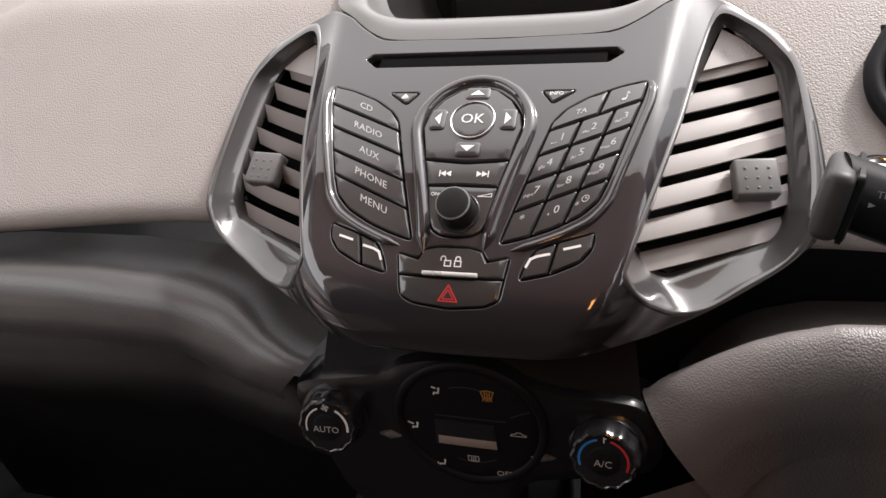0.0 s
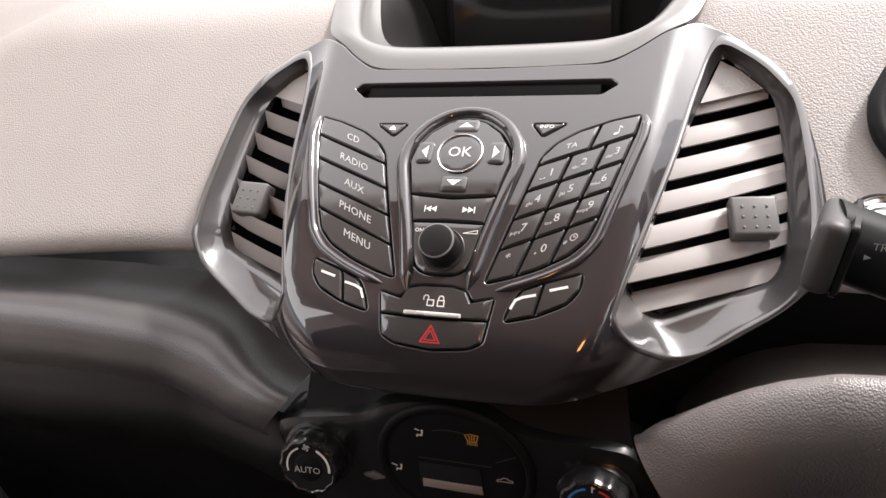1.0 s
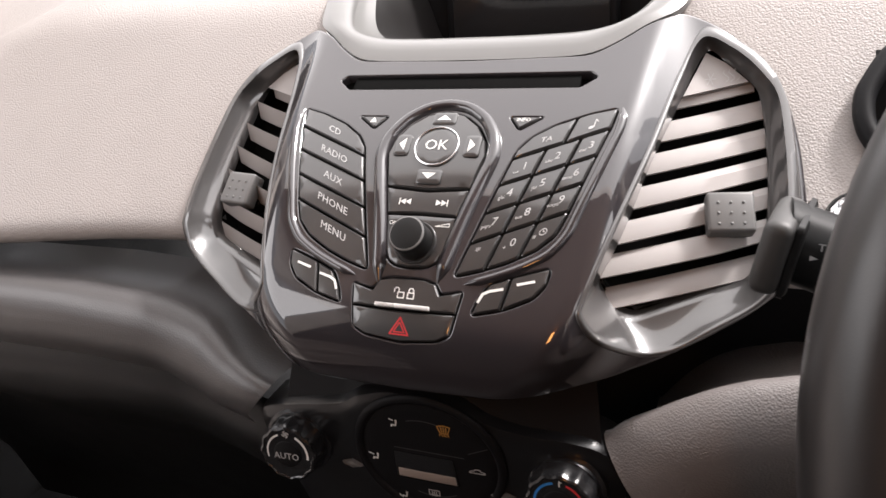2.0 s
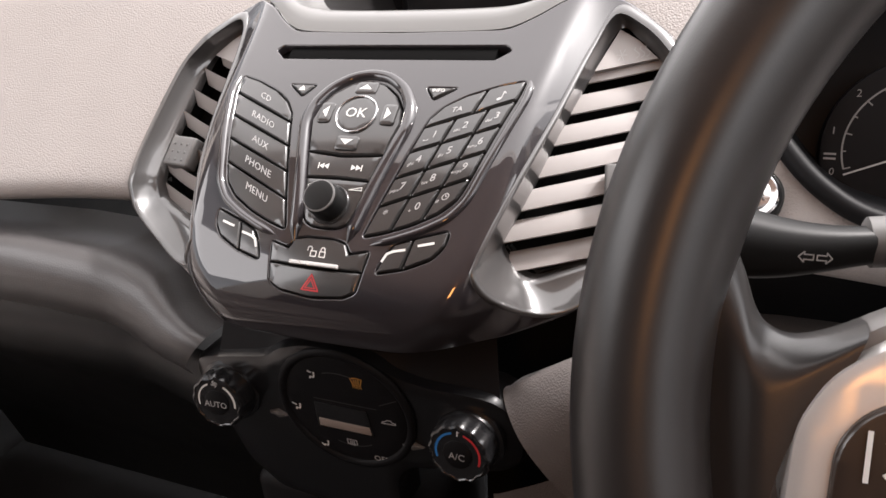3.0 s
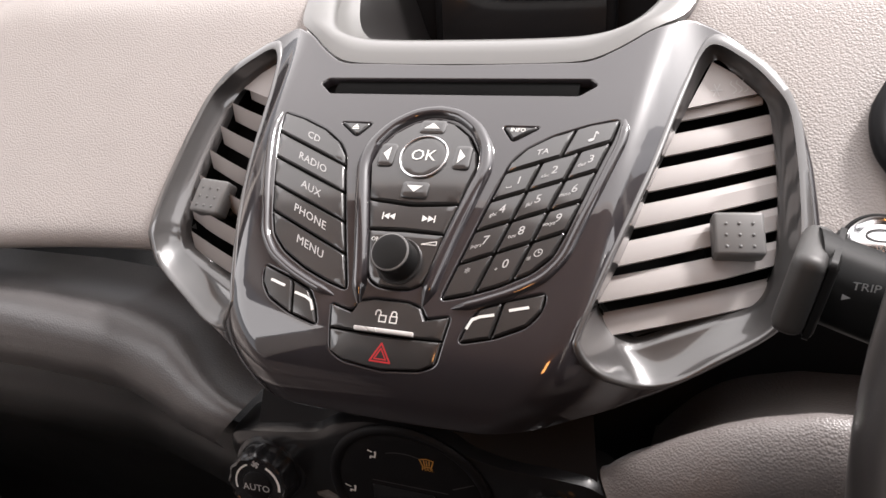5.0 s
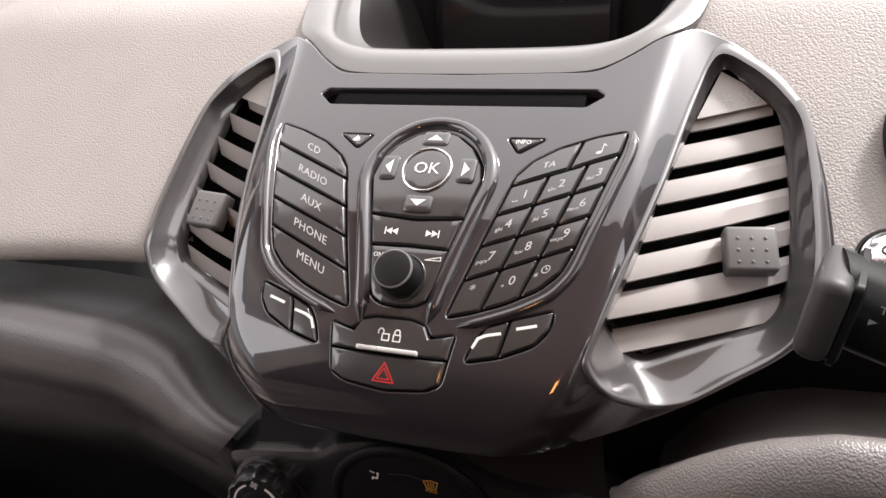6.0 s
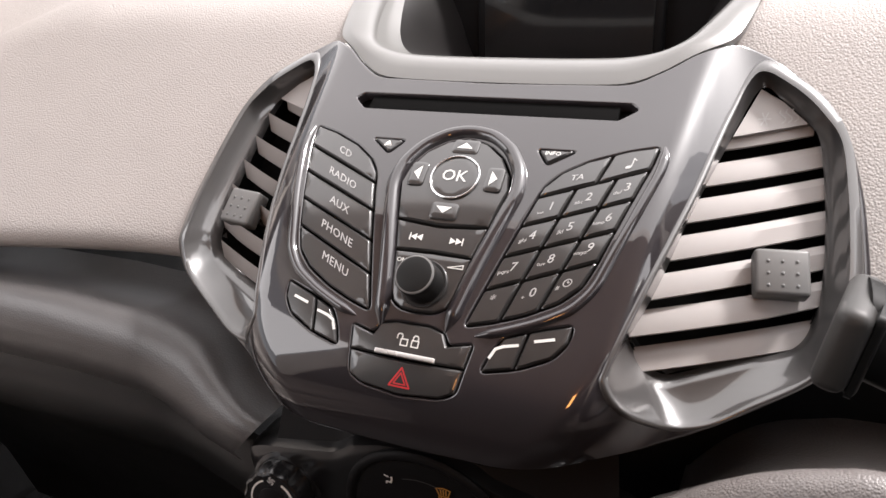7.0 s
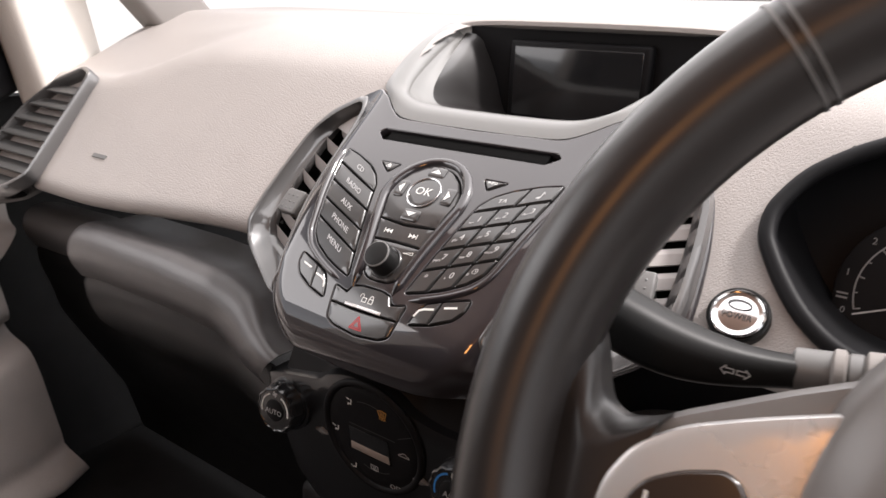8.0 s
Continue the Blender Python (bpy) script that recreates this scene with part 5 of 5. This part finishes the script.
sweep(lp, [(0.0056 * math.cos(a), 0.0056 * math.sin(a)) for a in np.linspace(0, 2 * math.pi, 13)[:-1]], M_BLACK, "rim", cl, up=lambda i: (0, -0.7, 0.7), closed=True)


def on_dial(p, h):
    o, u = Vector((0.315, 0.098, 0.565)), Vector((0, 0.25, 0.97))
    return np.array([tuple(o + Vector((1, 0, 0)) * a + u * b + Vector((0, -0.97, 0.25)) * c) for (a, b), c in zip(p, np.broadcast_to(h, len(p)))])


face = sheet("rev_counter", [(0.053 * math.cos(a), 0.053 * math.sin(a)) for a in np.linspace(0, 2 * math.pi, 49)[:-1]], [], on_dial, M_BLACK, cl, h=0.002, skirt=0.004, r=0.001, step=0.012, fine=0.006, label="black rev counter dial")
ticks = [arc_band(0.041, 0.0010, -41, 199, 70)]
for i in range(17):
    a = radians(199 - 15 * i)
    r0 = 0.0375 if i % 2 == 0 else 0.039
    ticks.append(stroke([(r0 * math.cos(a), r0 * math.sin(a)), (0.041 * math.cos(a), 0.041 * math.sin(a))], 0.0008))
printed("scale", joined(*ticks), (0, 0), on_dial, M_DIM, face, h=0.0024)
for i in range(9):
    a = radians(199 - 30 * i)
    printed("numeral", glyphs(str(i), 0.0062), (0.0475 * math.cos(a), 0.0475 * math.sin(a)), on_dial, M_DIM, face, h=0.0024)
for d in (0.0, 0.0028):
    printed("unit_bar", stroke([(0, 0), (0.006, 0)], 0.0012), (-0.050, -0.0075 + d), on_dial, M_DIM, face, h=0.0024)
printed("needle", stroke([(0.0, 0.0), (-0.0385, -0.0165)], 0.0010), (0, 0), on_dial, M_GREYPRINT, face, h=0.005)
lathe([(0.009, 0.002), (0.009, 0.006), (0.007, 0.008), (0.0005, 0.008)], tuple(on_dial([(0, 0)], 0.0)[0]), (0, -0.97, 0.25), M_RUBBER, "needle_hub", face)
settle(cl)

# ---- passenger vent ----
pv = thing("air_vent", "louvred side air vent with a satin silver frame", "air vent", (-0.62, 0.02, 0.57))
PVO = [(-0.575, 0.640), (-0.598, 0.645), (-0.640, 0.628), (-0.672, 0.596), (-0.690, 0.540), (-0.690, 0.505), (-0.655, 0.496), (-0.590, 0.512), (-0.560, 0.530), (-0.566, 0.575)]


def on_side(p, h):
    p = np.asarray(p, float).reshape(-1, 2)
    y = 0.947 * (p[:, 1] - 0.535) - 0.018
    hh = np.broadcast_to(np.asarray(h, float), y.shape)
    return np.stack([p[:, 0], y - 0.69 * hh, p[:, 1] + 0.73 * hh], 1)


PVI = [tuple(q) for q in inset(ccw(PVO), 0.0050)]
sheet("frame", rounded(PVO, 0.008), [rounded(PVI, 0.006)], on_side, M_FRAME, pv, h=0.006, skirt=0.01, r=0.0025, step=0.01, fine=0.005, hole_depth=0.028, hole_r=0.002)
sheet("backing", PVI, [], on_side, M_GAP, pv, h=-0.022, skirt=0.01, r=0.001, step=0.02)
for z0 in np.arange(0.521, 0.634, 0.0165):
    a, b = span(z0, [tuple(q) for q in PVI])
    c0 = on_side([(a, z0), (b, z0)], 0.001)
    bm = bmesh.new()
    bmesh.ops.create_cube(bm, size=1.0)
    bmesh.ops.scale(bm, vec=(b - a + 0.004, 0.020, 0.0030), verts=bm.verts)
    bmesh.ops.bevel(bm, geom=list(bm.edges), offset=0.0007, segments=2, affect="EDGES", profile=0.5)
    bmesh.ops.transform(bm, matrix=pose((a + b) / 2, c0[0][1], z0 - 0.002, 14, 0, 0), verts=bm.verts)
    part("slat", bm, M_CAP, pv)
settle(pv)

# ---- door, pillars, glass ----
door = thing("door", "grey grained front passenger door card with armrest", "car door", (-0.71, -0.5, 0.05))
rows = []
sec = smoothed(fill([(-0.735, 0.62), (-0.715, 0.618), (-0.700, 0.605), (-0.697, 0.50), (-0.690, 0.44), (-0.650, 0.422), (-0.626, 0.405), (-0.620, 0.375), (-0.622, 0.335), (-0.640, 0.318), (-0.668, 0.312), (-0.668, 0.290), (-0.640, 0.283), (-0.622, 0.272), (-0.616, 0.24), (-0.618, 0.128), (-0.624, 0.118), (-0.620, 0.108), (-0.602, 0.085), (-0.600, 0.070), (-0.640, 0.05)], 0.009), 1)
for v in np.linspace(0, 1, 28):
    row = []
    for x, z in sec:
        front = float(np.interp(z, (0.05, 0.075, 0.115, 0.277, 0.328, 0.40, 0.43, 0.62), (0.03, 0.020, 0.001, -0.020, -0.0355, -0.045, 0.01, 0.02)))
        rim = max(0.0, (v - 0.93) / 0.07)
        row.append((x - 0.03 * rim ** 2, -1.6 + (1.6 + front) * v ** 0.8, z))
    rows.append(row)
grid_mesh("door_card", rows, M_DOOR, door)
settle(door)
right_door = box("wall_right", (0.05, 2.3, 0.62), (0.735, -0.80, 0.32), M_DOOR)
tagged(right_door, "dark grained driver's door card", "car door", kind="structure")
# unseen panels, added to keep the sky out of the stack's lower reflections
for sx in (-1, 1):
    quarter = box("blocker_left_rear" if sx < 0 else "blocker_right_rear", (0.02, 0.86, 0.66), (sx * 0.70, -1.43, 0.93), M_GAP)
    tagged(quarter, "unseen black panel added to block light from the rear side", "wall", kind="structure")
# carpet black on this wall puts the footwell's shadow into its colour
left_base = box("wall_left", (0.03, 2.9, 0.60), (-0.755, -0.45, 0.30), M_CARPET)
tagged(left_base, "inner side of the cabin, near black for the footwell's shade", "wall", kind="structure")


def pillar(name, a, b, w, d, mat, label):
    a, b = Vector(a), Vector(b)
    ob = box(name, (w, d, (b - a).length), (0, 0, 0), mat, bevel=0.012)
    ob.matrix_world = Matrix.Translation((a + b) / 2) @ (b - a).to_track_quat("Z", "Y").to_matrix().to_4x4()
    return tagged(ob, label, "car pillar", kind="structure")


for side in (-1, 1):
    pillar("pillar_front", (side * 0.72, 0.415, 0.578), (side * 0.62, -0.26, 1.26), 0.045, 0.095, M_PILLAR, "sloping cloth-covered windscreen pillar, its beige greyed for the shade")
    pillar("pillar_quarter", (side * 0.725, 0.122, 0.60), (side * 0.66, 0.004, 1.10), 0.045, 0.150, M_LINER, "cream trim of the post behind the quarter window")
    pillar("door_frame", (side * 0.720, 0.022, 0.60), (side * 0.64, -0.15, 1.25), 0.04, 0.10, M_BLACK, "black window frame of the front door")
    pillar("pillar_middle", (side * 0.72, -0.95, 0.60), (side * 0.64, -1.0, 1.25), 0.05, 0.12, M_LINER, "light trim of the middle pillar")
    pillar("roof_rail", (side * 0.64, -0.20, 1.25), (side * 0.62, -1.85, 1.25), 0.06, 0.07, M_LINER, "light headliner edge over the doors")
